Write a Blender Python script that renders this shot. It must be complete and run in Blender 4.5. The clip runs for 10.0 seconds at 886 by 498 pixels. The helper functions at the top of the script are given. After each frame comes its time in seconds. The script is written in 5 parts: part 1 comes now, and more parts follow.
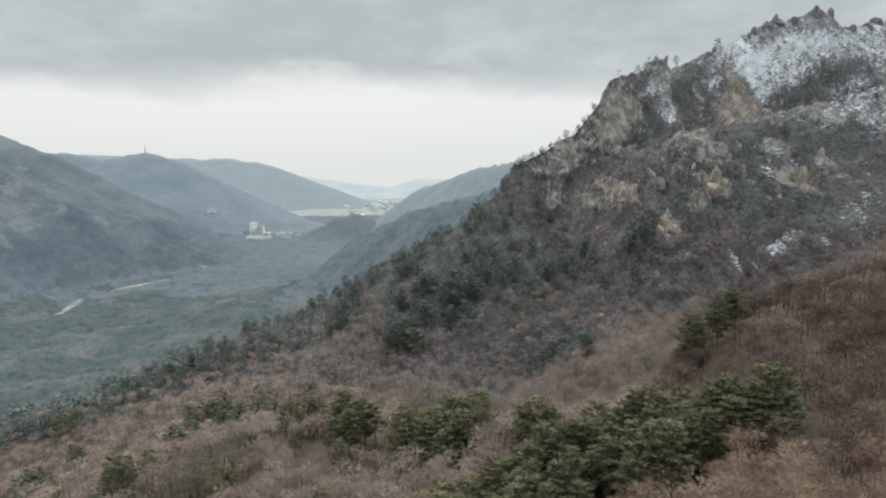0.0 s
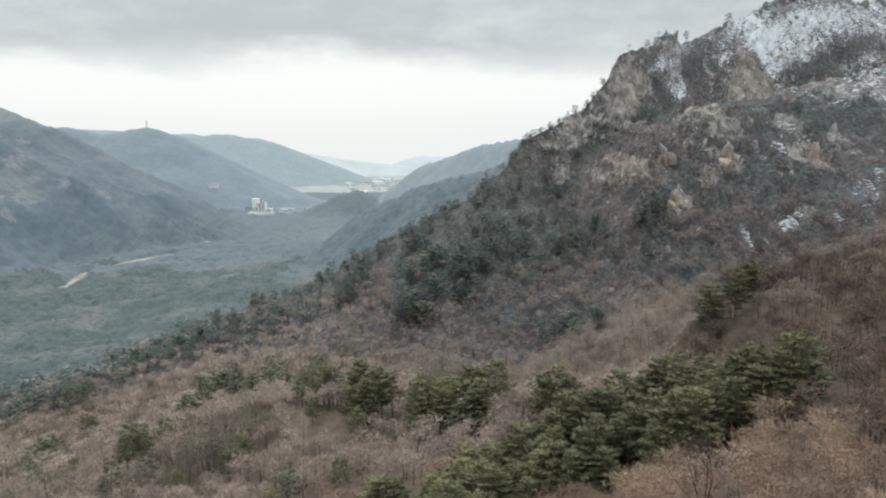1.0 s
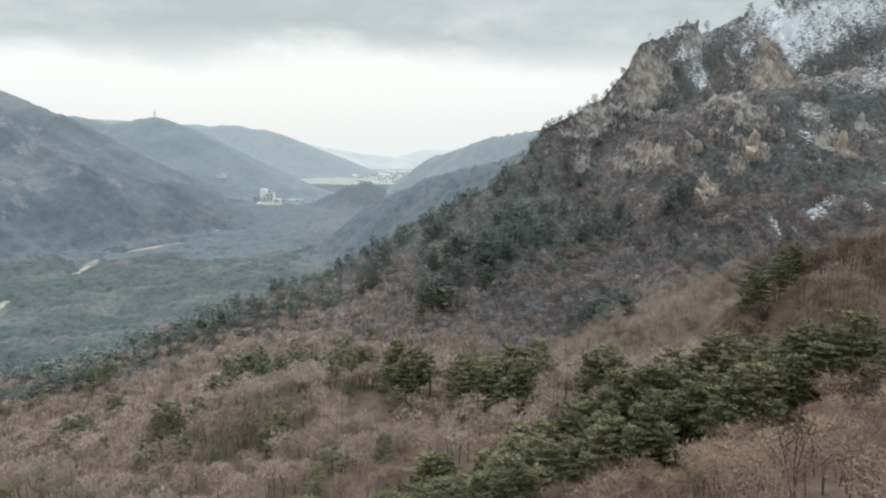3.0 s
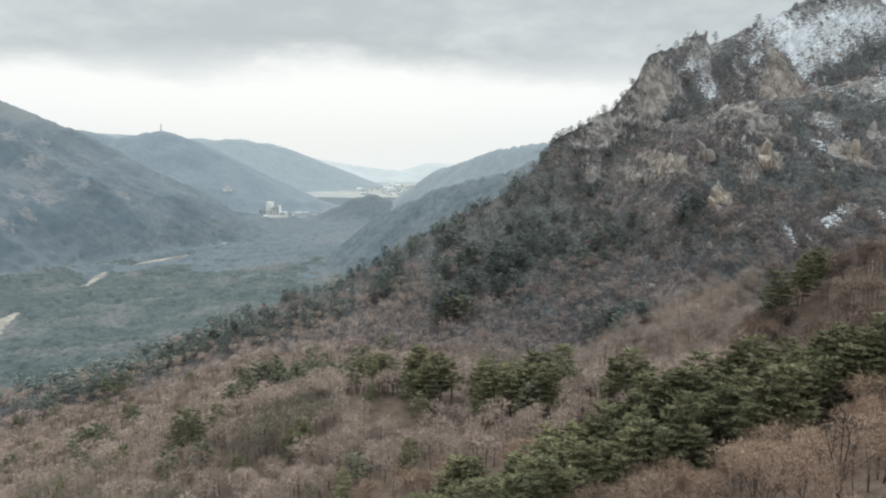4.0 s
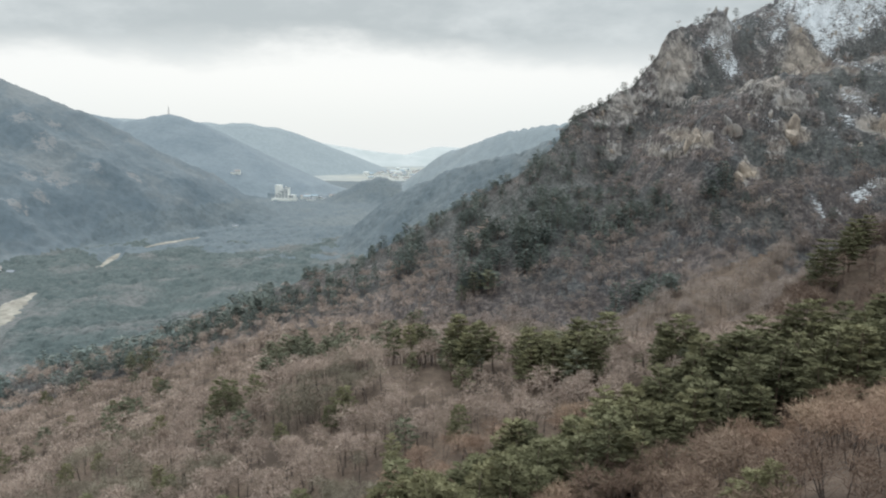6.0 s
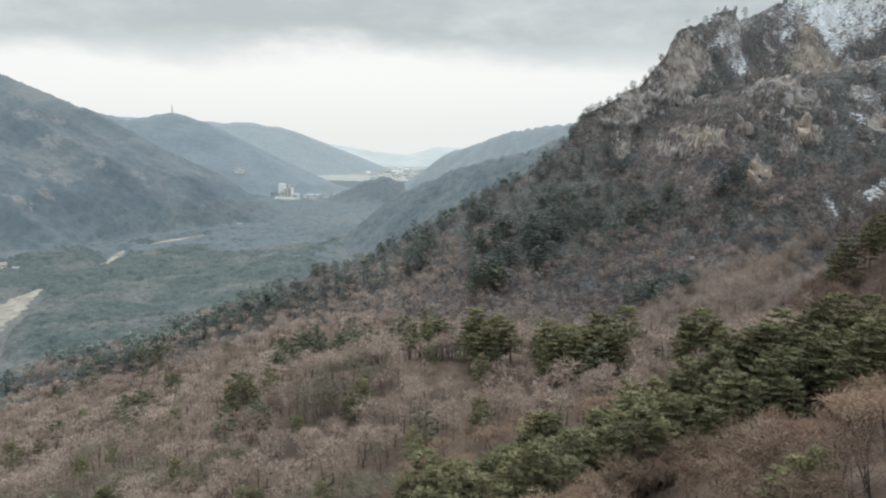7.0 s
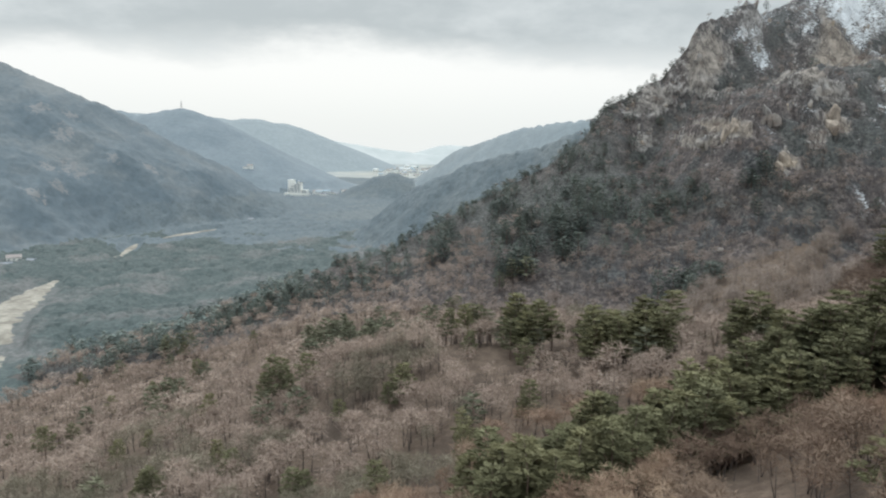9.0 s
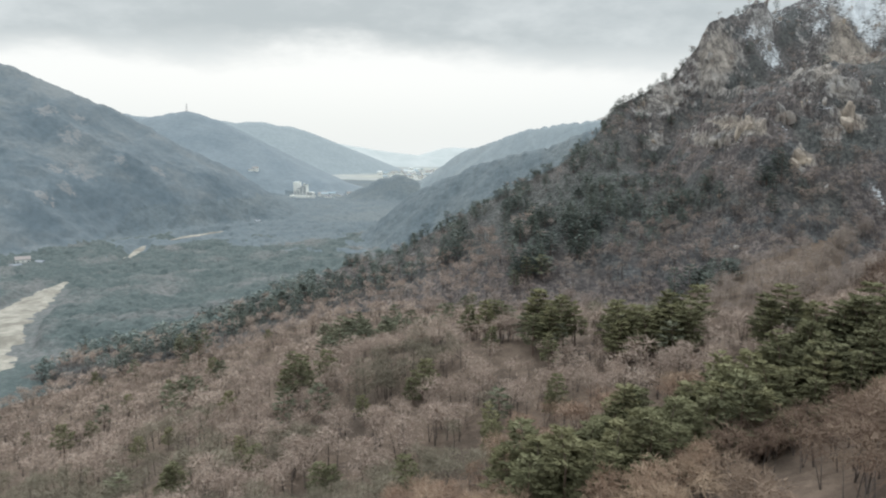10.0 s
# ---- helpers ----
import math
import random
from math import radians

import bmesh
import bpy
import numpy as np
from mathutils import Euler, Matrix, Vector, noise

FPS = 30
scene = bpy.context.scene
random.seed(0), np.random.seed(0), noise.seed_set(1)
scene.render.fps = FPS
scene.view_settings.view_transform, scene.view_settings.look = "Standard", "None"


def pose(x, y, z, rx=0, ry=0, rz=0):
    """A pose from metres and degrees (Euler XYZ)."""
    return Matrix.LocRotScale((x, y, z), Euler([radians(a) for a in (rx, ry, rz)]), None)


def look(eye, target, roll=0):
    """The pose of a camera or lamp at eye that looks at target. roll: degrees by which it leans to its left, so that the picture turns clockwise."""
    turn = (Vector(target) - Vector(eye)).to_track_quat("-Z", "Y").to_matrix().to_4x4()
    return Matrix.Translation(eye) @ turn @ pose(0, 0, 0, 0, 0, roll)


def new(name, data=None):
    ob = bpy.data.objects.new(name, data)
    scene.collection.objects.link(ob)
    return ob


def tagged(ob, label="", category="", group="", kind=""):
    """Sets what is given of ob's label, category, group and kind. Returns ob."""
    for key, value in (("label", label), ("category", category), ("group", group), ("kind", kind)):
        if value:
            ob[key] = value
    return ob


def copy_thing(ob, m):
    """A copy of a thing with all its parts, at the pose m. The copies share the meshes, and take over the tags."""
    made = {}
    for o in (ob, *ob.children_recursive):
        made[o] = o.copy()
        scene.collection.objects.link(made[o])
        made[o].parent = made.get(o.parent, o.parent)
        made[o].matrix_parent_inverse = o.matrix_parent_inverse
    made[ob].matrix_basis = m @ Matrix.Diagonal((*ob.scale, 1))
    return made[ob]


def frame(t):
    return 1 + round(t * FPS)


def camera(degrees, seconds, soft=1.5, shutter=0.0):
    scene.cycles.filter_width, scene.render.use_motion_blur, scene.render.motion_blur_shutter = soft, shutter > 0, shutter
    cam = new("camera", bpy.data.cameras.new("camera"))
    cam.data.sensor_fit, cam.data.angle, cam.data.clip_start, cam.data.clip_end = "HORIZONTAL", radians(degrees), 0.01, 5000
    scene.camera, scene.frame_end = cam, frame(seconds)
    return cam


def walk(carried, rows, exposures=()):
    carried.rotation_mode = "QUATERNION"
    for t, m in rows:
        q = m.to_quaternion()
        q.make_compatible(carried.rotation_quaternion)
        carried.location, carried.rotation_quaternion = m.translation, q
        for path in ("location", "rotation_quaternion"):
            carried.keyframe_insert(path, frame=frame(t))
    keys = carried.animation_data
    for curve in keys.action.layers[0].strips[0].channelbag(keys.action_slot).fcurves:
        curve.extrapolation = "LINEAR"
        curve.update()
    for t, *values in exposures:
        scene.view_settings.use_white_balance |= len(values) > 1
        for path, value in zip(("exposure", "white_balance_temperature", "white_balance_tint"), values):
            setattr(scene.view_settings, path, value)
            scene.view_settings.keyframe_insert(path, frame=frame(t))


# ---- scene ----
cam = camera(61.4, 10.0, soft=2.1)
PATH = [
    (0, (-0.326, -0.208, 299.779), (-0.336, 1.78, 299.565), -0.8),
    (0.5, (-2.537, 0.768, 298.702), (-2.548, 2.751, 298.44), -0.6),
    (1, (-4.683, 0.357, 297.76), (-4.694, 2.338, 297.488), -0.4),
    (1.5, (-6.914, 0.718, 296.737), (-6.926, 2.698, 296.455), -0.3),
    (2, (-9.243, 1.508, 295.723), (-9.255, 3.488, 295.441), -0.1),
    (2.5, (-11.435, 1.899, 294.747), (-11.45, 3.876, 294.447), 0.1),
    (4, (-18.135, 1.07, 292.041), (-18.164, 3.054, 291.789), 0.0),
    (4.5, (-20.27, 1.211, 291.023), (-20.301, 3.191, 290.744), -0.1),
    (5, (-22.51, 1.475, 290.0), (-22.545, 3.453, 289.705), -0.2),
    (5.5, (-24.828, 1.605, 289.006), (-24.867, 3.583, 288.712), -0.2),
    (7, (-31.429, 1.888, 286.08), (-31.472, 3.866, 285.79), 0.2),
    (7.5, (-33.691, 2.119, 285.076), (-33.735, 4.097, 284.78), 0.4),
    (8, (-35.933, 2.172, 284.12), (-35.981, 4.15, 283.824), 0.4),
    (8.5, (-38.17, 2.439, 283.219), (-38.221, 4.416, 282.918), 0.5),
    (9, (-40.362, 2.658, 282.316), (-40.417, 4.635, 282.022), 0.5),
    (9.5, (-42.651, 3.103, 281.322), (-42.71, 5.081, 281.034), 0.4),
    (10, (-44.86, 2.92, 280.433), (-44.924, 4.898, 280.146), 0.3),
]
walk(cam, [(t, look(eye, target, roll)) for t, eye, target, roll in PATH], [(0.0, -0.14), (0.4, 0.06), (4.5, 0.06), (5.0, -0.06), (5.5, 0.06), (6.8, 0.0), (7.4, 0.0), (8.0, 0.07), (8.5, -0.03), (9.0, 0.06), (10.0, 0.07)])

# ---------------------------------------------------------------- sky and sun
SUN_AZIMUTH, SUN_ELEVATION = -12.0, 34.0      # degrees from +y towards +x; above the horizon


def link(tree, a, b):
    tree.links.new(a, b)


def math_node(tree, op, a, b=None, c=None, clamp=False):
    n = tree.nodes.new("ShaderNodeMath")
    n.operation, n.use_clamp = op, clamp
    for i, v in enumerate((a, b, c)):
        if v is None:
            continue
        if isinstance(v, (int, float)):
            n.inputs[i].default_value = v
        else:
            link(tree, v, n.inputs[i])
    return n.outputs[0]


def smooth_node(tree, v, lo, hi):
    n = tree.nodes.new("ShaderNodeMapRange")
    n.interpolation_type = "SMOOTHSTEP"
    link(tree, v, n.inputs[0])
    n.inputs[1].default_value, n.inputs[2].default_value = lo, hi
    return n.outputs[0]


def mix_node(tree, fac, a, b):
    n = tree.nodes.new("ShaderNodeMix")
    n.data_type = "RGBA"
    for sock, v in ((n.inputs[0], fac), (n.inputs[6], a), (n.inputs[7], b)):
        if isinstance(v, (int, float)):
            sock.default_value = v
        elif isinstance(v, tuple):
            sock.default_value = (*v, 1.0)
        else:
            link(tree, v, sock)
    return n.outputs[2]


def noise_node(tree, vec, scale, detail=4.0, rough=0.55):
    n = tree.nodes.new("ShaderNodeTexNoise")
    n.inputs["Scale"].default_value, n.inputs["Detail"].default_value, n.inputs["Roughness"].default_value = scale, detail, rough
    if vec is not None:
        link(tree, vec, n.inputs["Vector"])
    return n.outputs["Fac"]


world = bpy.data.worlds.new("overcast_sky")
scene.world = world
world.use_nodes = True
wt = world.node_tree
wt.nodes.clear()
sky = wt.nodes.new("ShaderNodeTexSky")
sky.sky_type, sky.sun_disc = "NISHITA", False
sky.sun_elevation, sky.sun_rotation = radians(SUN_ELEVATION), radians(SUN_AZIMUTH)
coord = wt.nodes.new("ShaderNodeTexCoord")
axes = wt.nodes.new("ShaderNodeSeparateXYZ")
link(wt, coord.outputs["Generated"], axes.inputs[0])
up = math_node(wt, "MAXIMUM", axes.outputs[2], 0.0)
# the cloud deck lies flat overhead: its pattern shrinks towards the horizon
flat = wt.nodes.new("ShaderNodeCombineXYZ")
depth = math_node(wt, "ADD", up, 0.30)
link(wt, math_node(wt, "DIVIDE", axes.outputs[0], depth), flat.inputs[0])
link(wt, math_node(wt, "DIVIDE", axes.outputs[1], depth), flat.inputs[1])
flat.inputs[2].default_value = 3.7
big = noise_node(wt, flat.outputs[0], 1.25, 5.0, 0.52)
fine = noise_node(wt, flat.outputs[0], 4.6, 6.0, 0.6)
# a ragged cloud base over a clear bright strip above the sea
edge = math_node(wt, "ADD", up, math_node(wt, "MULTIPLY", math_node(wt, "SUBTRACT", big, 0.5), 0.11))
edge = math_node(wt, "ADD", edge, math_node(wt, "MULTIPLY", math_node(wt, "SUBTRACT", fine, 0.5), 0.04))
deck = smooth_node(wt, edge, 0.078, 0.124)
lump = smooth_node(wt, math_node(wt, "ADD", math_node(wt, "MULTIPLY", big, 0.6), math_node(wt, "MULTIPLY", fine, 0.4)), 0.36, 0.64)
cloud = mix_node(wt, lump, (0.50, 0.555, 0.575), (0.70, 0.75, 0.765))
strip = mix_node(wt, smooth_node(wt, up, 0.0, 0.09), (0.84, 0.89, 0.895), (0.96, 0.98, 0.97))
veil = mix_node(wt, deck, strip, cloud)
# an overcast sky is about three times as bright overhead as near the horizon
dome = math_node(wt, "ADD", 1.0, math_node(wt, "MULTIPLY", smooth_node(wt, up, 0.26, 0.85), 2.65))
# open sky shines through the veil
shine = wt.nodes.new("ShaderNodeBackground")
link(wt, sky.outputs[0], shine.inputs[0])
shine.inputs[1].default_value = 0.05
deck_bg = wt.nodes.new("ShaderNodeBackground")
link(wt, veil, deck_bg.inputs[0])
link(wt, dome, deck_bg.inputs[1])
joined = wt.nodes.new("ShaderNodeMixShader")
joined.inputs[0].default_value = 0.92
link(wt, shine.outputs[0], joined.inputs[1])
link(wt, deck_bg.outputs[0], joined.inputs[2])
out = wt.nodes.new("ShaderNodeOutputWorld")
link(wt, joined.outputs[0], out.inputs[0])

sun = new("sun", bpy.data.lights.new("sun", "SUN"))
sun.data.energy, sun.data.angle, sun.data.color = 1.1, radians(14), (1.0, 0.95, 0.88)
sa, se = radians(SUN_AZIMUTH), radians(SUN_ELEVATION)
sun.matrix_world = look((math.sin(sa) * math.cos(se) * 900, math.cos(sa) * math.cos(se) * 900, 300 + math.sin(se) * 900), (0, 0, 300))

# ---------------------------------------------------------------- noise on arrays
_perm = np.random.RandomState(7).permutation(256)


def value_noise(x, y, seed=0):
    """Smooth noise from 0 to 1 on arrays of coordinates."""
    xi, yi = np.floor(x).astype(int), np.floor(y).astype(int)
    u, v = x - xi, y - yi
    u, v = u * u * u * (u * (6 * u - 15) + 10), v * v * v * (v * (6 * v - 15) + 10)

    def corner(a, b):
        return _perm[(_perm[(_perm[(xi + a + seed * 17) % 256] + yi + b) % 256] + seed) % 256] / 255.0

    return (corner(0, 0) * (1 - u) + corner(1, 0) * u) * (1 - v) + (corner(0, 1) * (1 - u) + corner(1, 1) * u) * v


def fbm(x, y, scale, octaves=4, seed=0, gain=0.5):
    """Layered noise about 0, within about -1 and 1."""
    total, amp, norm = 0.0, 1.0, 0.0
    for o in range(octaves):
        total = total + amp * (2 * value_noise(x / scale * 2 ** o + 31.7 * o, y / scale * 2 ** o - 12.3 * o, seed + o) - 1)
        norm, amp = norm + amp, amp * gain
    return total / norm * 1.4


def creases(x, y, scale, octaves=4, seed=0):
    """Ridged noise from 0 to 1, with sharp crests."""
    total, amp, norm = 0.0, 1.0, 0.0
    for o in range(octaves):
        n = 2 * value_noise(x / scale * 2 ** o + 5.1 * o, y / scale * 2 ** o + 9.7 * o, seed + o) - 1
        total = total + amp * (1 - np.abs(n)) ** 2
        norm, amp = norm + amp, amp * 0.5
    return total / norm


def crowns(x, y, size, seed=0):
    """Rounded tree crowns side by side, seen as a canopy: heights from 0 to 1."""
    u, v = x / size, y / size
    xi, yi = np.floor(u).astype(int), np.floor(v).astype(int)
    best = np.zeros(np.shape(x))
    for a in (-1, 0, 1):
        for b in (-1, 0, 1):
            k = _perm[(_perm[(xi + a + seed) % 256] + yi + b) % 256]
            px, py, tall = xi + a + (k % 16) / 16.0, yi + b + (k // 16) / 16.0, 0.55 + 0.45 * (_perm[k] / 255.0)
            best = np.maximum(best, tall * np.sqrt(np.clip(1 - ((u - px) ** 2 + (v - py) ** 2) / 0.62, 0, 1)))
    return best


# ---------------------------------------------------------------- the lie of the land
FLOOR_Y = (0, 300, 600, 900, 1500, 2300, 3600, 4900)
FLOOR_Z = (171, 170, 168.5, 168, 166, 158, 146, 120)

# the crag mountain: along x, where its crest and its foot lie
CREST_X = (-320, -260, -200, -150, -108, -82, -55, -30, -9, 7, 27, 43, 54, 66, 75, 83, 94, 100, 108, 118, 132, 141, 149, 155, 164, 178, 197, 213, 226, 237, 255, 266, 271, 281, 296, 314, 360, 460)
CREST_Y = (370, 375, 380, 385, 389, 392, 400, 410, 420, 425, 435, 455, 465, 475, 482, 489, 492, 495, 500, 505, 510, 515, 519, 522, 522, 520, 520, 522, 525, 525, 530, 530, 530, 535, 540, 545, 560, 580)
CREST_Z = (160, 165, 178, 197, 215, 222, 237, 250, 260, 268, 283, 302, 306, 312, 318, 320, 334, 340, 356, 361, 364, 373, 373, 366, 370, 377, 384, 394, 400, 398, 406, 405, 398, 393, 398, 401, 420, 440)
FOOT_X = (-320, -260, -156, -120, -72, -19, 36, 60, 87, 124, 160, 300, 460)
FOOT_Y = (340, 335, 300, 306, 310, 297, 278, 276, 288, 298, 298, 300, 310)
FOOT_Z = (155, 168, 192, 203, 211, 224, 224, 228, 240, 249, 261, 290, 310)

# the brow of its front buttress, and the bottom of the rear wall
BROW_X = (20, 40, 61, 80, 97, 117, 141, 165, 190, 240, 300, 460)
BROW_Y = (335, 340, 345, 350, 354, 362, 376, 382, 386, 400, 410, 440)
BROW_Z = (236, 244, 257, 288, 300, 317, 318, 322, 328, 338, 345, 380)
REAR_X = (20, 40, 61, 80, 97, 112, 145, 189, 230, 300, 460)
REAR_Y = (395, 410, 432, 455, 466, 472, 478, 474, 478, 490, 520)
REAR_Z = (252, 262, 272, 292, 308, 316, 322, 328, 336, 345, 390)
# smooth slabs on the rear wall: x, half width, foot, top, how far they stand out
SLABS = ((108, 13, 316, 350, 5, 0.45), (187, 19, 322, 362, 7, 0.85))

# bare cliffs on it: x, z, half widths, turn, warmth of the stone; those on the front buttress, then on the rear wall
CLIFFS = ((124, 292, 6.5, 8, 10, 1.0), (163, 292, 5.5, 8, 0, 0.9), (157, 294, 4.5, 5, 0, 0.5), (84, 288, 5, 5, 20, 0.9), (76, 282, 4, 2.5, 30, 0.6), (97, 274, 6.5, 4.5, 0, 1.0), (111, 282, 9, 4, 32, 0.6),
          (125, 315, 14, 5, 35, 0.5), (127, 305, 8, 7, 0, 0.3), (171, 324, 4, 5, 0, 0.8), (160, 309, 7, 8, 0, 0.15), (146, 270, 4, 3, 20, 0.4), (196, 326, 10, 10, 20, 0.3), (178, 300, 6, 6, 0, 0.3))
REAR_CLIFFS = ((111, 336, 15, 21, -6, 0.55), (104, 320, 11, 12, 0, 0.35), (76, 308, 15, 10, 40, 0.3), (62, 302, 10, 6, 30, 0.2), (61, 280, 10, 5, 15, 0.25), (34, 274, 4, 5, 0, 0.2), (142, 352, 8, 12, 0, 0.1), (150, 362, 7, 8, 0, 0.1), (186, 336, 17, 12, 0, 0.75), (255, 398, 14, 12, 0, 0.0), (222, 388, 10, 8, 0, 0.0))
# the tall wedge of bare stone on the rear wall: x, half width at the foot, foot, tip
WEDGE = (187, 18, 322, 366)
# dark wooded ribs and hollows: x, z, half widths, turn
RIBS = ((158, 316, 10, 5, 25), (178, 312, 9, 8, 25), (154, 279, 10, 7, 10), (116, 278, 13, 4.5, 25), (145, 303, 4, 11, -10), (103, 284, 5, 7, 0), (86, 262, 10, 9, 0), (100, 257, 7, 9, 0), (66, 256, 8, 4, 0), (196, 312, 14, 6, 25), (136, 282, 6, 8, 0))
REAR_RIBS = ((222, 341, 28, 7, 28), (119, 314, 10, 8, 0), (55, 268, 20, 7, 20), (90, 297, 17, 6, 25), (247, 352, 24, 6, 28), (160, 352, 5, 14, -30), (132, 326, 5, 14, -20))
# old snow in gullies and on ledges: x, z, half widths, turn, depth
SNOW = ((138, 285, 3.5, 13, -8, 0.47), (148, 296, 6, 5, 30, 0.45), (93, 286, 3, 8, 0, 0.35), (119, 260, 2.2, 6, 12, 0.53), (137, 265, 6.5, 3, 25, 0.51), (145, 270, 6, 2.5, 25, 0.51), (114, 296, 3, 4, 0, 0.40), (89, 276, 2, 2, 0, 0.47), (160, 308, 7, 8, 0, 0.41),
        (172, 277, 10, 7, 30, 0.38), (156, 270, 2.5, 6, 0, 0.49), (183, 284, 8, 6, 30, 0.38), (198, 322, 14, 10, 30, 0.41), (166, 302, 8, 6, 0, 0.36), (152, 284, 4, 6, 0, 0.35))
REAR_SNOW = ((204, 366, 18, 12, 25, 0.70), (205, 347, 8, 14, -20, 0.55), (226, 358, 22, 12, 25, 0.55), (175, 353, 8, 4, 35, 0.55), (142, 334, 11, 13, 0, 0.52), (138, 350, 14, 6, 20, 0.44), (231, 341, 9, 4, 30, 0.50), (236, 380, 36, 10, 12, 0.62), (210, 358, 24, 20, 20, 0.49), (260, 352, 24, 12, 20, 0.47), (86, 295, 2, 1.5, 0, 0.50), (160, 362, 14, 10, 10, 0.42), (196, 378, 14, 8, 10, 0.59))

# crest lines of the other ridges: x, y, z
NEAR_LEFT_HILL = ((-980, 900, 470), (-830, 980, 440), (-692, 1040, 387), (-626, 1060, 348), (-583, 1080, 327), (-500, 1120, 278), (-420, 1180, 215), (-360, 1230, 172))
MAST_HILL = ((-1300, 1950, 380), (-1010, 1900, 355), (-950, 1880, 357), (-898, 1860, 348), (-841, 1840, 335), (-769, 1820, 349), (-722, 1806, 354), (-680, 1800, 340), (-649, 1790, 332), (-590, 1770, 303), (-498, 1720, 258), (-412, 1680, 214), (-334, 1600, 180))
KNOLL = ((-273, 1450, 177), (-250, 1450, 183), (-223, 1450, 197), (-200, 1450, 207), (-180, 1450, 212), (-162, 1450, 204), (-140, 1450, 190), (-122, 1432, 180))
FAR_SPUR = ((-181, 1920, 158), (-150, 1780, 184), (-121, 1660, 209), (-96, 1570, 228), (-70, 1500, 246), (-46, 1450, 259), (-9, 1400, 271), (31, 1340, 288), (67, 1290, 300), (100, 1240, 305), (137, 1200, 309), (300, 1150, 330), (600, 1100, 380))
MIDDLE_SPUR = ((-147, 930, 168), (-129, 890, 190), (-111, 860, 208), (-93, 830, 226), (-81, 815, 232), (-66, 800, 239), (-51, 790, 244), (-38, 775, 253), (-15, 760, 259), (1, 740, 265), (28, 720, 273), (69, 690, 287), (200, 650, 340), (420, 640, 400))
LIGHT_SPUR = ((22, 232, 219), (48, 250, 227), (58, 257, 232), (72, 272, 237), (97, 295, 244), (125, 315, 255))
SEA_HILL = ((-2400, 2900, 420), (-1500, 2950, 380), (-1073, 3000, 362), (-976, 3050, 352), (-913, 3110, 359), (-759, 3200, 330), (-635, 3300, 277), (-552, 3400, 238), (-436, 3500, 184), (-389, 3600, 146))
HORIZON_HILL = ((-1500, 4500, 300), (-857, 4500, 272), (-722, 4500, 245), (-452, 4500, 210), (-181, 4500, 183), (-60, 4500, 150))
HORIZON_HILL_EAST = ((-420, 4700, 160), (-347, 4700, 192), (-188, 4700, 241), (-47, 4700, 240), (235, 4700, 226), (700, 4600, 260))


def ridge(x, y, crest, slope, round_off):
    """Height of a ridge: its crest line, and flanks that fall off evenly to both sides."""
    best = np.full(np.shape(x), -1e9)
    for (x0, y0, z0), (x1, y1, z1) in zip(crest, crest[1:]):
        dx, dy = x1 - x0, y1 - y0
        s = np.clip(((x - x0) * dx + (y - y0) * dy) / (dx * dx + dy * dy), 0, 1)
        d = np.hypot(x - x0 - s * dx, y - y0 - s * dy)
        best = np.maximum(best, z0 + s * (z1 - z0) - slope * (np.sqrt(d * d + round_off ** 2) - round_off))
    return best


def hump(x, y, cx, cy, rx, ry, turn=0.0):
    c, s = math.cos(radians(turn)), math.sin(radians(turn))
    u, v = (x - cx) * c + (y - cy) * s, (y - cy) * c - (x - cx) * s
    return np.exp(-(u / rx) ** 2 - (v / ry) ** 2)


def near_slope(x, y):
    """The slope under the cable, falling to the left, with a low rib before the gully."""
    turn_y = np.interp(x, (-160, -60, -5, 18, 44, 58, 68, 100), (300, 215, 185, 160, 158, 168, 183, 200))
    yy = np.minimum(y, turn_y)
    u, v = np.clip(x, -420, 300) / 100, np.maximum(yy, -60) / 100
    z = 251.0 + 24.1 * u - 18.95 * v + 3.54 * u * np.abs(u) * np.where(u < 0, -0.55, 1) + 3.16 * u * v + 4.85 * v * v
    z = z - np.interp(x, (-160, -60, -5, 20, 44, 60, 100), (0.02, 0.08, 0.14, 0.36, 0.50, 0.46, 0.40)) * np.maximum(y - turn_y, 0)
    z = z - 0.6 * np.maximum(y - np.interp(x, (-260, -160, -60), (290, 315, 330)), 0)
    z = z + 7.0 * hump(x, y, -42, 188, 34, 20, -20) + 9.0 * hump(x, y, 22, 74, 30, 22, 15) - 4.5 * hump(x, y, -6, 120, 38, 12, 12)
    z = z + 4.5 * hump(x, y, -75, 205, 34, 24, -15) + 6.0 * hump(x, y, -95, 300, 40, 26, -10) + 5.0 * hump(x, y, -15, 322, 30, 14)
    z = z + 4.5 * hump(x, y, 70, 182, 18, 14) - 4.0 * hump(x, y, -55, 132, 25, 14) - 4.0 * hump(x, y, 46, 160, 18, 9)
    return z


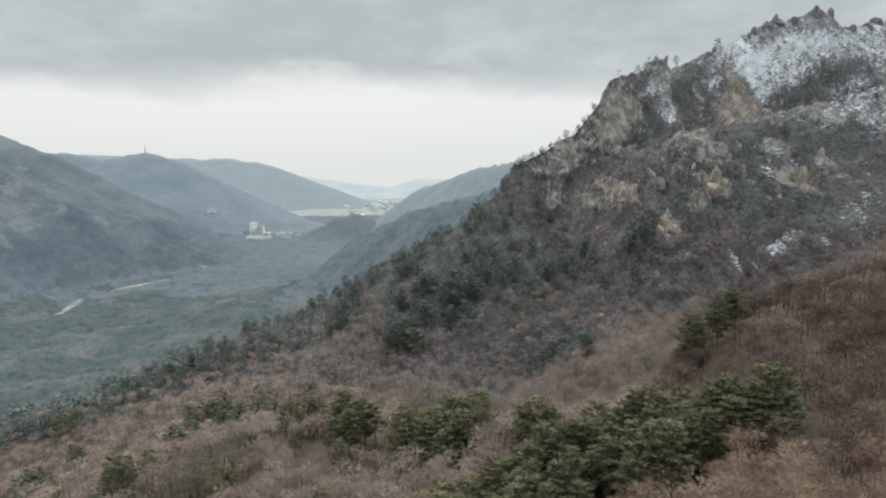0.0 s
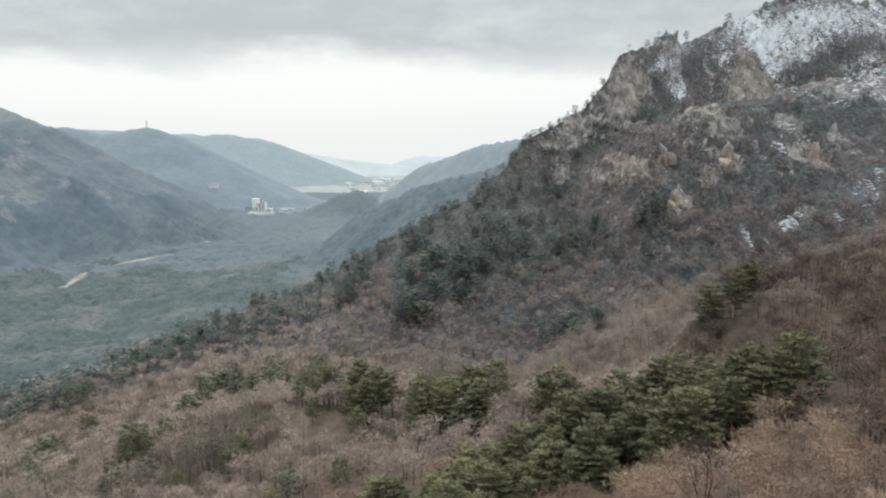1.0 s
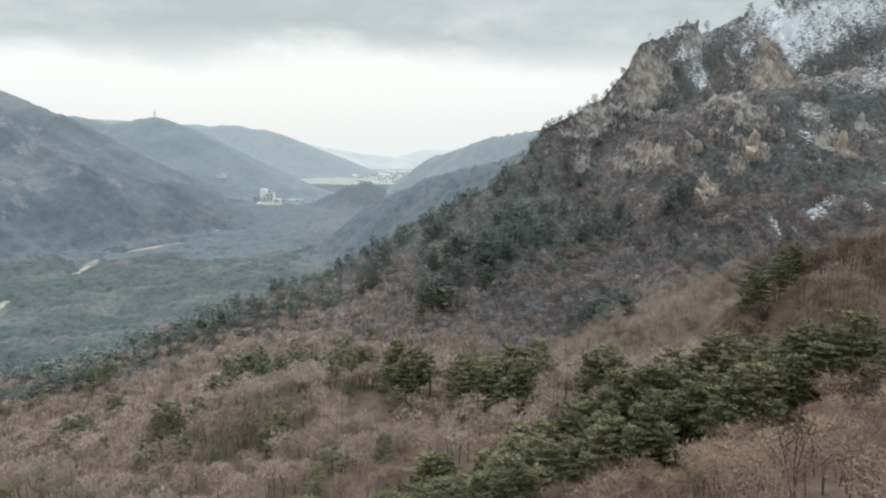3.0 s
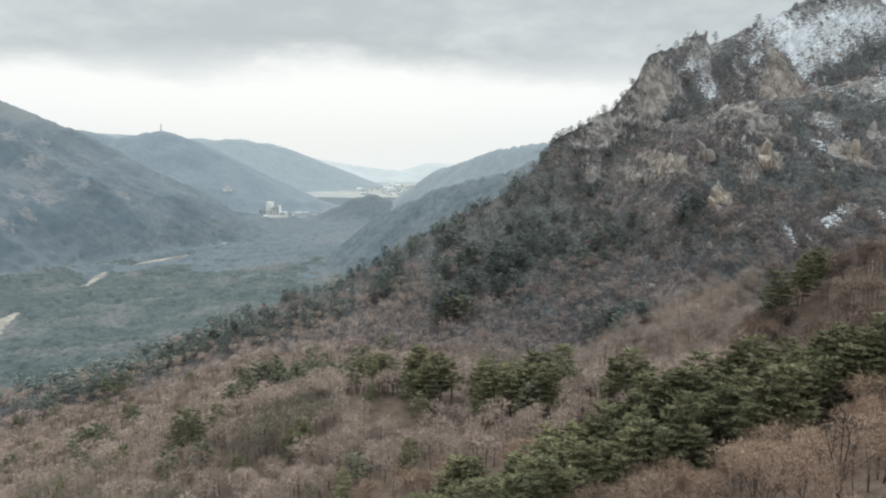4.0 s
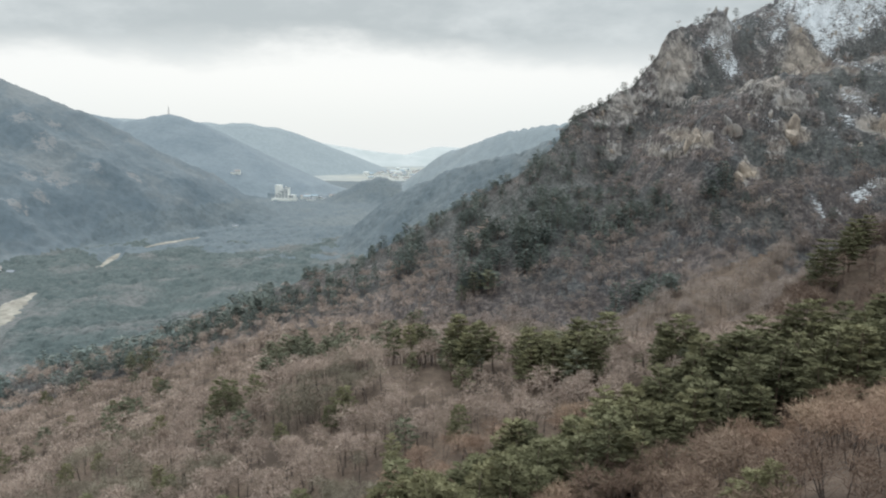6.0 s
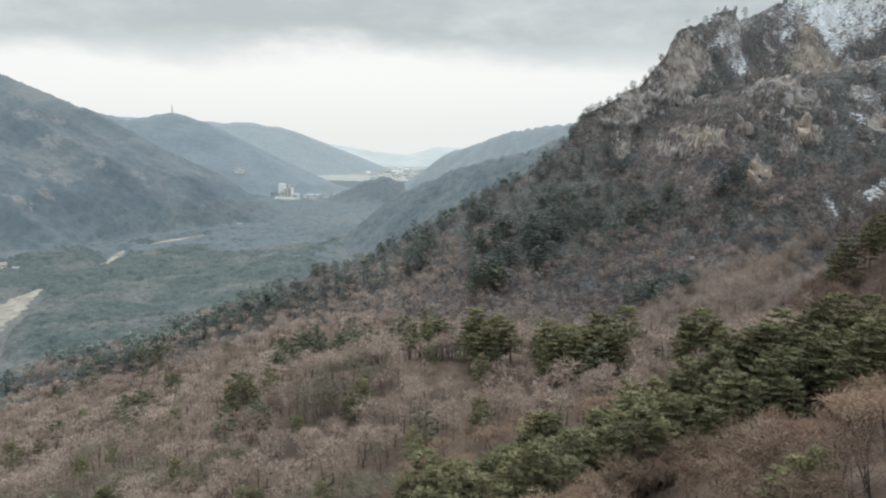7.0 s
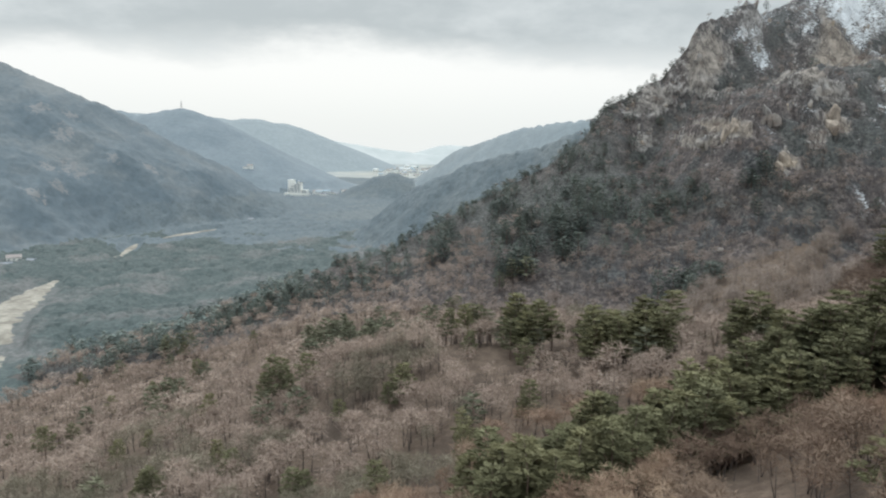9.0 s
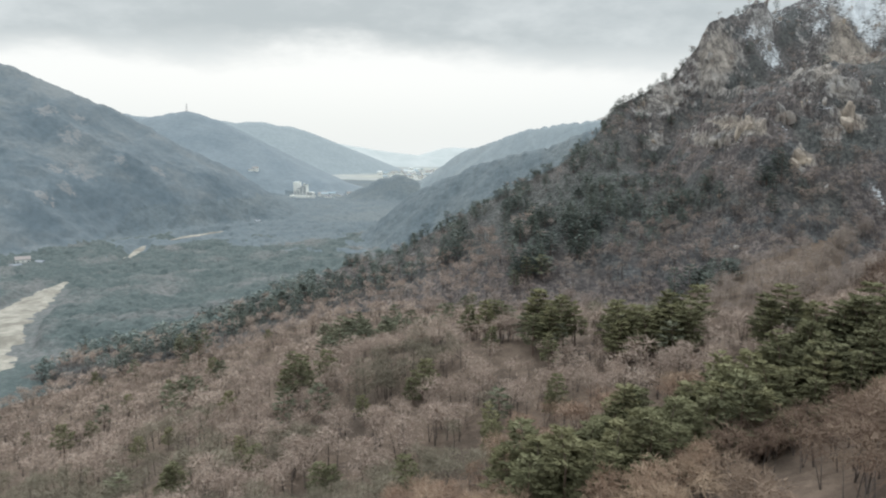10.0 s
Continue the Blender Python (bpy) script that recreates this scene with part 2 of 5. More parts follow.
def mountain(x, y):
    """The crag mountain: a steep front buttress, a bench behind its brow, and the rear wall up to the crest."""
    cy, cz = np.interp(x, CREST_X, CREST_Y), np.interp(x, CREST_X, CREST_Z)
    fy, fz = np.interp(x, FOOT_X, FOOT_Y), np.interp(x, FOOT_X, FOOT_Z)
    u = (y - fy) / (cy - fy)
    by, bz = np.interp(x, BROW_X, BROW_Y), np.interp(x, BROW_X, BROW_Z)
    ry, rz = np.interp(x, REAR_X, REAR_Y), np.interp(x, REAR_X, REAR_Z)
    low = np.clip((y - fy) / (by - fy), 0, 1)
    front = fz + (bz - fz) * low ** np.interp(x, (60, 110), (1.0, 0.9))
    bench = bz + (rz - bz) * np.clip((y - by) / (ry - by), 0, 1)
    wall = rz + (cz - rz) * np.clip((y - ry) / (cy - ry), 0, 1) ** 0.8
    tiered = np.where(y < by, front, np.where(y < ry, bench, wall))
    plain_face = fz + (cz - fz) * np.clip(u, 0, 1) ** np.interp(x, (-60, 20), (1.0, 0.8))
    share = np.clip((x - 15) / 40, 0, 1)
    face = plain_face * (1 - share) + tiered * share
    rough = np.interp(x, (20, 90), (0.0, 1.0)) * np.clip(u * 4, 0, 1) * np.clip((1.02 - u) * 9, 0, 1)
    face = face + rough * (13 * (creases(x * 1.5, y * 0.5, 46, 5, 3) - 0.55) + 6 * (creases(x * 2.4, y * 0.6, 20, 4, 6) - 0.55) + 3 * fbm(x, y, 12, 3, 9) + 2.6 * (creases(x * 1.6 + 0.4 * y, y * 0.8, 9, 2, 27) - 0.5))
    step = 8.0
    level = face / step + 0.55 * fbm(x, y, 38, 3, 17) + 0.25 * x / step
    part_up = level - np.floor(level)
    ledged = face + step * (np.clip((part_up - 0.5) / 0.5, 0, 1) ** 0.8 - part_up)
    patch = rough * np.clip(0.5 + 1.1 * fbm(x, y, 55, 2, 19), 0, 0.9)
    face = face * (1 - patch) + ledged * patch
    # smooth bare slabs lean against the rear wall
    for sx, rx, z0, z1, out_by, taper in SLABS:
        in_x = np.clip((1 - taper * np.clip((y - ry + out_by) / 26, 0, 1) - np.abs(x - sx) / rx) * 3, 0, 1)
        lift = np.clip((y - ry + 26) / 14, 0, 1)
        leaf = z0 + (z1 - z0) * np.clip((y - (ry - out_by)) / 26, 0, 1.15) + 1.5 * fbm(x, y * 0.3, 9, 3, 51)
        face = np.where((in_x > 0) & (y > ry - out_by) & (leaf > face), face + (np.minimum(leaf, z1) - face).clip(0) * in_x * lift, face)
    return np.where(u < 0, fz + u * 60, np.where(u > 1, cz - 0.85 * (y - cy), face))


def height(x, y, layer=False):
    """The ground's height, and which landform makes it."""
    floor = np.interp(y, FLOOR_Y, FLOOR_Z) + 1.2 * fbm(x, y, 60, 3, 21)
    far = np.clip((np.hypot(x, y) - 500) / 500, 0, 1)
    # the hill's foot draws back from the upper river
    drawn_back = 0.30 * np.clip(120 - hypot_river(x, y), 0, 120) * np.clip((y - 640) / 80, 0, 1)
    forms = (
        floor,
        np.maximum(near_slope(x, y), ridge(x, y, LIGHT_SPUR, 0.46, 6)) + 0.9 * fbm(x, y, 22, 3, 2),
        mountain(x, y),
        ridge(x, y, NEAR_LEFT_HILL, 0.585, 14) + 16 * (creases(x, y, 170, 4, 5) - 0.6) - drawn_back,
        ridge(x, y, MAST_HILL, 0.50, 10) + 14 * far * (creases(x, y, 210, 4, 8) - 0.75),
        ridge(x, y, KNOLL, 0.55, 16),
        ridge(x, y, FAR_SPUR, 0.78, 8) + 6 * (creases(x, y, 120, 3, 11) - 0.75),
        ridge(x, y, MIDDLE_SPUR, 0.88, 8) + 5 * (creases(x, y, 90, 3, 13) - 0.75),
    )
    z = forms[0]
    for f in forms[1:]:
        # soft join between landforms
        k = 6.0
        h = np.clip(0.5 + 0.5 * (z - f) / k, 0, 1)
        z = f * (1 - h) + z * h + k * h * (1 - h)
    cut = np.clip(1.3 - river_distance(x, y) / np.interp(y, (520, 640), (16.0, 5.0)), 0, 1)
    z = z * (1 - cut) + floor * cut
    if layer:
        return z, np.where(cut > 0.99, 0, np.argmax(np.stack(forms), 0)), np.maximum.reduce((forms[0], *forms[3:])) - np.maximum(forms[1], forms[2])
    return z


RIVER = ((-270, 290, 22), (-284, 345, 22), (-314, 405, 20), (-336, 455, 17), (-347, 508, 11), (-353, 545, 6), (-360, 575, 0.4), (-364, 625, 0.4), (-361, 668, 0.8), (-369, 700, 4), (-379, 740, 4), (-387, 775, 2.4), (-383, 805, 0.4), (-375, 832, 3), (-363, 868, 6), (-346, 905, 4), (-338, 920, 0.5))


def hypot_river(x, y):
    """Distance to the river's middle line."""
    return np.min(np.stack([np.hypot(x - a, y - b) for a, b, _ in RIVER[5:]]), 0)


def river_distance(x, y):
    best = np.full(np.shape(x), 1e9)
    for (x0, y0, w0), (x1, y1, w1) in zip(RIVER, RIVER[1:]):
        dx, dy = x1 - x0, y1 - y0
        s = np.clip(((x - x0) * dx + (y - y0) * dy) / (dx * dx + dy * dy), 0, 1)
        wide = w0 + s * (w1 - w0)
        best = np.minimum(best, np.hypot(x - x0 - s * dx, y - y0 - s * dy) - wide + 40 * np.clip(2.2 - wide, 0, 1))
    return best


# ---------------------------------------------------------------- materials
def surface(name, colours, scale, rough=0.9, bump=0.0, bump_scale=None, coord_kind="Object"):
    """A rough natural surface: two colours and a third in patches, at two scales, with relief."""
    m = bpy.data.materials.new(name)
    m.use_nodes = True
    t = m.node_tree
    b = t.nodes["Principled BSDF"]
    tc = t.nodes.new("ShaderNodeTexCoord").outputs[coord_kind]
    a = smooth_node(t, noise_node(t, tc, scale, 6.0, 0.6), 0.35, 0.65)
    c = mix_node(t, a, colours[0], colours[1])
    if len(colours) > 2:
        p = smooth_node(t, noise_node(t, tc, scale * 0.22, 6.0, 0.68), 0.47, 0.63)
        c = mix_node(t, p, c, colours[2])
    if bump:
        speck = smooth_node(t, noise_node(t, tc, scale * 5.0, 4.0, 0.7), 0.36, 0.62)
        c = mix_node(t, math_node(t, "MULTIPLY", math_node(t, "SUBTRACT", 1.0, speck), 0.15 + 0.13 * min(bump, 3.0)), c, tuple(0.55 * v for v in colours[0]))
    link(t, c, b.inputs["Base Color"])
    b.inputs["Roughness"].default_value = rough
    b.inputs["Specular IOR Level"].default_value = 0.15
    if bump:
        n = t.nodes.new("ShaderNodeBump")
        n.inputs["Strength"].default_value, n.inputs["Distance"].default_value = 0.9, bump
        link(t, noise_node(t, tc, bump_scale or scale * 2, 5.0, 0.65), n.inputs["Height"])
        link(t, n.outputs[0], b.inputs["Normal"])
    return m


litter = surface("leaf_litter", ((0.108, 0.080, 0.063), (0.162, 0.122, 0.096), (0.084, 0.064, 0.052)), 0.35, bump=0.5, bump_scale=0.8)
# woods turn paler, bluer and less speckled with distance: haze put into the colours
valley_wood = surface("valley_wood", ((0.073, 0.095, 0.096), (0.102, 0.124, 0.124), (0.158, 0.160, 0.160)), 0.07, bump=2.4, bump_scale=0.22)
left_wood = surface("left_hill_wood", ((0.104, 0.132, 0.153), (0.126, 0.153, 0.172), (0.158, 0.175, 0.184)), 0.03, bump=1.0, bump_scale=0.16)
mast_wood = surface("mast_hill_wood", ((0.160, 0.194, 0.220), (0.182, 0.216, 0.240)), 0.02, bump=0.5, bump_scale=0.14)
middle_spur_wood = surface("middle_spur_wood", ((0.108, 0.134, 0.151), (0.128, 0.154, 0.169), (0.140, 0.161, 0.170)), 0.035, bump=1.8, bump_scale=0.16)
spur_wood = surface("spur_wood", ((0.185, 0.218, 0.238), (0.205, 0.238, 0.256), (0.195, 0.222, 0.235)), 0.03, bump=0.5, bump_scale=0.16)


def mountain_surface():
    """Granite with dark scrub in its folds, and old snow on its ledges high up."""
    m = bpy.data.materials.new("granite_and_scrub")
    m.use_nodes = True
    t = m.node_tree
    b = t.nodes["Principled BSDF"]
    tc = t.nodes.new("ShaderNodeTexCoord").outputs["Object"]
    squash = t.nodes.new("ShaderNodeMapping")
    squash.inputs["Scale"].default_value = (1.3, 0.6, 0.50)
    squash.inputs["Rotation"].default_value = (0, radians(28), 0)
    link(t, tc, squash.inputs[0])
    zones = t.nodes.new("ShaderNodeVertexColor")
    zones.layer_name = "cover"
    part_of = t.nodes.new("ShaderNodeSeparateColor")
    link(t, zones.outputs[0], part_of.inputs[0])
    grain = noise_node(t, squash.outputs[0], 0.22, 8.0, 0.68)
    fine_grain = noise_node(t, squash.outputs[0], 0.9, 6.0, 0.7)
    stone = mix_node(t, smooth_node(t, grain, 0.36, 0.62), (0.180, 0.177, 0.180), (0.360, 0.350, 0.345))
    stone = mix_node(t, smooth_node(t, fine_grain, 0.5, 0.66), stone, (0.43, 0.405, 0.38))
    warm = mix_node(t, smooth_node(t, grain, 0.36, 0.60), (0.150, 0.128, 0.110), (0.300, 0.255, 0.212))
    stone = mix_node(t, math_node(t, "MULTIPLY", part_of.outputs[2], smooth_node(t, noise_node(t, tc, 0.07, 3.0), 0.36, 0.56)), stone, warm)
    # where rock is barest the stone is painted paler, in place of haze
    stone = mix_node(t, math_node(t, "MULTIPLY", smooth_node(t, part_of.outputs[0], 0.55, 0.86), 0.7), stone, mix_node(t, smooth_node(t, grain, 0.34, 0.66), mix_node(t, part_of.outputs[2], (0.215, 0.207, 0.207), (0.25, 0.213, 0.182)), mix_node(t, part_of.outputs[2], (0.41, 0.395, 0.39), (0.46, 0.40, 0.34))))
    crack = smooth_node(t, noise_node(t, squash.outputs[0], 0.42, 6.0, 0.7), 0.56, 0.64)
    stone = mix_node(t, crack, stone, (0.105, 0.097, 0.094))
    bent = t.nodes.new("ShaderNodeVectorMath")
    bent.operation = "MULTIPLY_ADD"
    wavy = t.nodes.new("ShaderNodeTexNoise")
    wavy.inputs["Scale"].default_value = 0.25
    link(t, squash.outputs[0], wavy.inputs["Vector"])
    link(t, wavy.outputs["Color"], bent.inputs[0])
    bent.inputs[1].default_value = (4.0, 4.0, 4.0)
    link(t, squash.outputs[0], bent.inputs[2])
    joints = t.nodes.new("ShaderNodeTexVoronoi")
    joints.feature = "DISTANCE_TO_EDGE"
    joints.inputs["Scale"].default_value = 0.26
    link(t, bent.outputs[0], joints.inputs["Vector"])
    fine_joints = t.nodes.new("ShaderNodeTexVoronoi")
    fine_joints.feature = "DISTANCE_TO_EDGE"
    fine_joints.inputs["Scale"].default_value = 0.75
    link(t, bent.outputs[0], fine_joints.inputs["Vector"])
    lines = math_node(t, "SUBTRACT", 1.0, math_node(t, "MULTIPLY", smooth_node(t, joints.outputs["Distance"], 0.0, 0.09), smooth_node(t, fine_joints.outputs["Distance"], -0.05, 0.12)))
    lines = math_node(t, "MULTIPLY", lines, smooth_node(t, noise_node(t, tc, 0.12, 3.0), 0.36, 0.58))
    blocks_of = t.nodes.new("ShaderNodeTexVoronoi")
    blocks_of.inputs["Scale"].default_value = 0.26
    link(t, bent.outputs[0], blocks_of.inputs["Vector"])
    tone = t.nodes.new("ShaderNodeSeparateColor")
    link(t, blocks_of.outputs["Color"], tone.inputs[0])
    stone = mix_node(t, math_node(t, "MULTIPLY", tone.outputs[0], 0.18), stone, (0.36, 0.325, 0.29))
    tan = mix_node(t, smooth_node(t, grain, 0.34, 0.62), (0.245, 0.205, 0.172), (0.43, 0.365, 0.305))
    stone = mix_node(t, math_node(t, "MULTIPLY", part_of.outputs[2], 0.62), stone, tan)
    stone = mix_node(t, math_node(t, "MULTIPLY", lines, 0.75), stone, (0.085, 0.078, 0.076))
    bushes = noise_node(t, tc, 0.55, 4.0, 0.7)
    wood = mix_node(t, smooth_node(t, bushes, 0.36, 0.64), (0.088, 0.077, 0.076), (0.225, 0.190, 0.179))
    wood = mix_node(t, smooth_node(t, noise_node(t, tc, 0.05, 4.0, 0.6), 0.52, 0.6), wood, mix_node(t, smooth_node(t, bushes, 0.40, 0.60), (0.072, 0.076, 0.079), (0.165, 0.163, 0.163)))
    patches = smooth_node(t, noise_node(t, squash.outputs[0], 0.16, 4.0, 0.6), 0.40, 0.60)
    wood = mix_node(t, math_node(t, "MULTIPLY", patches, 0.6), wood, (0.070, 0.064, 0.066))
    wood = mix_node(t, zones.outputs["Alpha"], wood, mix_node(t, smooth_node(t, bushes, 0.38, 0.62), (0.066, 0.071, 0.070), (0.134, 0.137, 0.131)))
    bare = smooth_node(t, math_node(t, "ADD", math_node(t, "MULTIPLY", part_of.outputs[0], 1.5), math_node(t, "MULTIPLY", math_node(t, "SUBTRACT", math_node(t, "ADD", math_node(t, "MULTIPLY", grain, 0.72), math_node(t, "MULTIPLY", fine_grain, 0.28)), 0.5), 3.4)), 0.34, 0.62)
    c = mix_node(t, bare, wood, stone)
    # old snow dusts the scrub grey; the same grey also stands in for haze
    c = mix_node(t, math_node(t, "MULTIPLY", part_of.outputs[1], 0.45, clamp=True), c, mix_node(t, smooth_node(t, fine_grain, 0.38, 0.62), (0.15, 0.155, 0.165), (0.40, 0.41, 0.43)))
    # snow lies in short slanting streaks on the ledges
    lain = t.nodes.new("ShaderNodeMapping")
    lain.inputs["Scale"].default_value = (0.42, 0.5, 1.35)
    lain.inputs["Rotation"].default_value = (0, radians(-28), 0)
    link(t, tc, lain.inputs[0])
    drift = math_node(t, "ADD", math_node(t, "MULTIPLY", noise_node(t, lain.outputs[0], 1.15, 5.0, 0.75), 0.74), math_node(t, "MULTIPLY", noise_node(t, squash.outputs[0], 0.16, 5.0, 0.7), 0.26))
    snow = smooth_node(t, math_node(t, "ADD", math_node(t, "MULTIPLY", part_of.outputs[1], 0.43), drift), 0.70, 0.73)
    c = mix_node(t, snow, c, (0.76, 0.79, 0.82))
    link(t, c, b.inputs["Base Color"])
    b.inputs["Roughness"].default_value = 0.9
    b.inputs["Specular IOR Level"].default_value = 0.15
    n = t.nodes.new("ShaderNodeBump")
    n.inputs["Strength"].default_value, n.inputs["Distance"].default_value = 1.0, 2.5
    link(t, math_node(t, "SUBTRACT", math_node(t, "ADD", grain, math_node(t, "MULTIPLY", fine_grain, 0.5)), math_node(t, "MULTIPLY", lines, 0.35)), n.inputs["Height"])
    link(t, n.outputs[0], b.inputs["Normal"])
    return m


def left_hill_surface():
    """Wooded hillside with pale rock faces among the trees; haze is painted into their grey."""
    m = left_wood
    t = m.node_tree
    b = t.nodes["Principled BSDF"]
    was = b.inputs["Base Color"].links[0].from_socket
    tc = t.nodes.new("ShaderNodeTexCoord").outputs["Object"]
    zones = t.nodes.new("ShaderNodeVertexColor")
    zones.layer_name = "cover"
    part_of = t.nodes.new("ShaderNodeSeparateColor")
    link(t, zones.outputs[0], part_of.inputs[0])
    n = noise_node(t, tc, 0.16, 6.0, 0.78)
    show = smooth_node(t, math_node(t, "ADD", math_node(t, "MULTIPLY", part_of.outputs[0], 0.34), n), 0.70, 0.82)
    link(t, mix_node(t, show, was, (0.188, 0.194, 0.200)), b.inputs["Base Color"])
    return m


left_hill_surface()
crag_slope = mountain_surface()
# pale blue-grey land: its colours hold the haze of the distance
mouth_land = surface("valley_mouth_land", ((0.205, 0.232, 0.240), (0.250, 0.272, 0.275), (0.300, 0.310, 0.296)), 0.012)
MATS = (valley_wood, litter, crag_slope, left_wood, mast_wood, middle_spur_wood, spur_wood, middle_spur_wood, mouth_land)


def sheet(name, xs, ys, zs, mats, index=None):
    """A grid of heights as one mesh: xs, ys, zs are 2D arrays."""
    n, k = xs.shape
    me = bpy.data.meshes.new(name)
    co = np.stack([xs, ys, zs], -1).reshape(-1, 3).astype(np.float32)
    g = np.arange(n * k).reshape(n, k)
    quads = np.stack([g[:-1, :-1], g[:-1, 1:], g[1:, 1:], g[1:, :-1]], -1).reshape(-1, 4)
    fill_mesh(me, co, quads, mats, None if index is None else index[:-1, :-1].ravel())
    return new(name, me)


def fill_mesh(me, co, polys, mats, index=None, smooth=True):
    """Loads points and faces, all of one size, into a mesh."""
    m, k = polys.shape
    me.vertices.add(len(co))
    me.vertices.foreach_set("co", np.ascontiguousarray(co, np.float32).ravel())
    me.loops.add(m * k)
    me.loops.foreach_set("vertex_index", np.ascontiguousarray(polys, np.int32).ravel())
    me.polygons.add(m)
    me.polygons.foreach_set("loop_start", np.arange(0, m * k, k, dtype=np.int32))
    for mt in mats:
        me.materials.append(mt)
    if index is not None:
        me.polygons.foreach_set("material_index", np.ascontiguousarray(index, np.int32))
    me.polygons.foreach_set("use_smooth", np.full(m, smooth))
    me.update(calc_edges=True)
    me.validate()


# ---------------------------------------------------------------- the ground, one sheet to the horizon
ORIGIN = (-20.0, -40.0)
angles = np.radians(np.concatenate([np.linspace(-180, -42, 40)[:-1], np.linspace(-42, 42, 480), np.linspace(42, 180, 40)[1:]]))
radii = np.concatenate([[0.5, 10, 25], np.geomspace(40, 318, 150), np.arange(320, 560, 1.9), np.arange(562, 1150, 4.6), np.geomspace(1156, 4900, 130)])
rr, aa = np.meshgrid(radii, angles, indexing="ij")
gx, gy = ORIGIN[0] + rr * np.sin(aa), ORIGIN[1] + rr * np.cos(aa)
gz, form, far_side = height(gx, gy, True)
# woods seen from afar: the canopy is part of the sheet; it is left off before the river so that the camera sees the
# bed
bank = np.minimum.reduce([river_distance(gx + k * np.sin(aa), gy + k * np.cos(aa)) for k in (0, 10, 20, 30)])
wooded = ((form == 0) | (form >= 3)) & (bank > 1) & (rr > 330) & (rr < 1500)
gz = gz + wooded * np.clip((rr - 330) / 60, 0, 1) * np.clip(far_side / 14, 0, 1) * np.clip((bank - 1) / 5, 0, 1) * np.where(form == 0, 1.25, 1.0) * (4.2 * crowns(gx, gy, 7.5, 3) + 1.5 * crowns(gx, gy, 3.6, 9) + 2.0 * fbm(gx, gy, 40, 3, 12))
# the farther floor takes the bluer, paler colours that have haze painted in
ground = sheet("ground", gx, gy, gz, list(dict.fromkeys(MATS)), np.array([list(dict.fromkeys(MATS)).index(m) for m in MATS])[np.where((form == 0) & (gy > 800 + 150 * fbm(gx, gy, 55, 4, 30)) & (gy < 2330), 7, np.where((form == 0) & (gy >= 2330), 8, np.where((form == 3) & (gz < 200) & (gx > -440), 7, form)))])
# cover: bare rock (red), snow (green), warm stone (blue) and dark wood (alpha) on the crag mountain
steep = np.interp(gx, CREST_X, CREST_Y)
foot_y = np.interp(gx, FOOT_X, FOOT_Y)
climb = np.clip((gy - foot_y) / (steep - foot_y), 0, 1)
slope_of = np.abs(np.gradient(gz, axis=0)) / np.maximum(np.gradient(rr, axis=0), 0.1)
rock = np.interp(gx, (20, 70, 120), (0.0, 0.11, 0.15)) * np.clip(climb * 2.6 - 0.15, 0.0, 1.0) * np.clip(0.55 + 0.45 * slope_of, 0.4, 1.5) + 0.20 * fbm(gx, gy, 30, 3, 15) * (gx > 40)
warmth, rib = 0 * gx, 0 * gx
wob = 0.5 * fbm(gx, gz * 2, 9, 3, 23)
east_face = (form == 2) & (gx > 20)
rear = east_face & (gy > 424)
fore = east_face & (gy <= 424)
snow = rear * np.clip((gz - 322) / 50, 0, 1) * np.interp(gx, (100, 135, 170, 215), (0.05, 0.36, 0.42, 0.49))
snow = np.maximum(snow, fore * np.clip((gz - 280) / 40, 0, 1) * np.interp(gx, (110, 150, 190), (0.10, 0.34, 0.46)))
for tier, cliffs, ribs, drifts in ((fore, CLIFFS, RIBS, SNOW), (rear, REAR_CLIFFS, REAR_RIBS, REAR_SNOW)):
    for cx, cz, rx, rz, turn, warm in cliffs:
        h = tier * hump(gx, gz, cx, cz, rx, rz, turn) ** 1.7 * (1 + 1.2 * wob)
        rock = np.maximum(rock, np.clip(1.3 * h, 0, 0.9))
        warmth = np.maximum(warmth, warm * np.clip(2.0 * h, 0, 1))
        snow = snow * (1 - 0.8 * np.clip(1.6 * h, 0, 1))
    for cx, cz, rx, rz, turn in ribs:
        # ribs on the rear wall are painted weaker, as if haze lay over them
        rib = np.maximum(rib, tier * np.where(tier is rear, 0.6, 0.9) * np.clip(1.6 * hump(gx, gz, cx, cz, rx, rz, turn) * (1 + 1.2 * wob), 0, 0.95))
    for cx, cz, rx, rz, turn, deep in drifts:
        snow = np.maximum(snow, tier * deep * np.clip(1.3 * hump(gx, gz, cx, cz, rx, rz, turn), 0, 1))
wx, half, z0, z1 = WEDGE
wedge = rear * np.clip((half * (z1 - gz) / (z1 - z0) - np.abs(gx - wx) + 4 * wob) / 2.5, 0, 1) * np.clip((gz - z0) / 3, 0, 1)
rock, warmth = np.maximum(rock, 0.95 * wedge), np.maximum(warmth, 0.75 * wedge)
snow = snow * (1 - 0.95 * wedge)
for cx, cy, rx, ry in ((-539, 927, 20, 24), (-515, 846, 16, 18), (-502, 873, 28, 24), (-476, 923, 12, 14), (-446, 959, 20, 12), (-581, 949, 18, 22), (-554, 978, 16, 14), (-499, 785, 18, 16), (-492, 822, 14, 12)):
    rock = np.maximum(rock, (gx < -300) * 0.95 * hump(gx, gy, cx, cy, rx, ry))
rib = rib * (1 - wedge)
rock, snow, warmth = rock * (1 - rib), snow * (1 - 0.85 * rib), warmth * (1 - rib)
cover = ground.data.color_attributes.new("cover", "FLOAT_COLOR", "POINT")
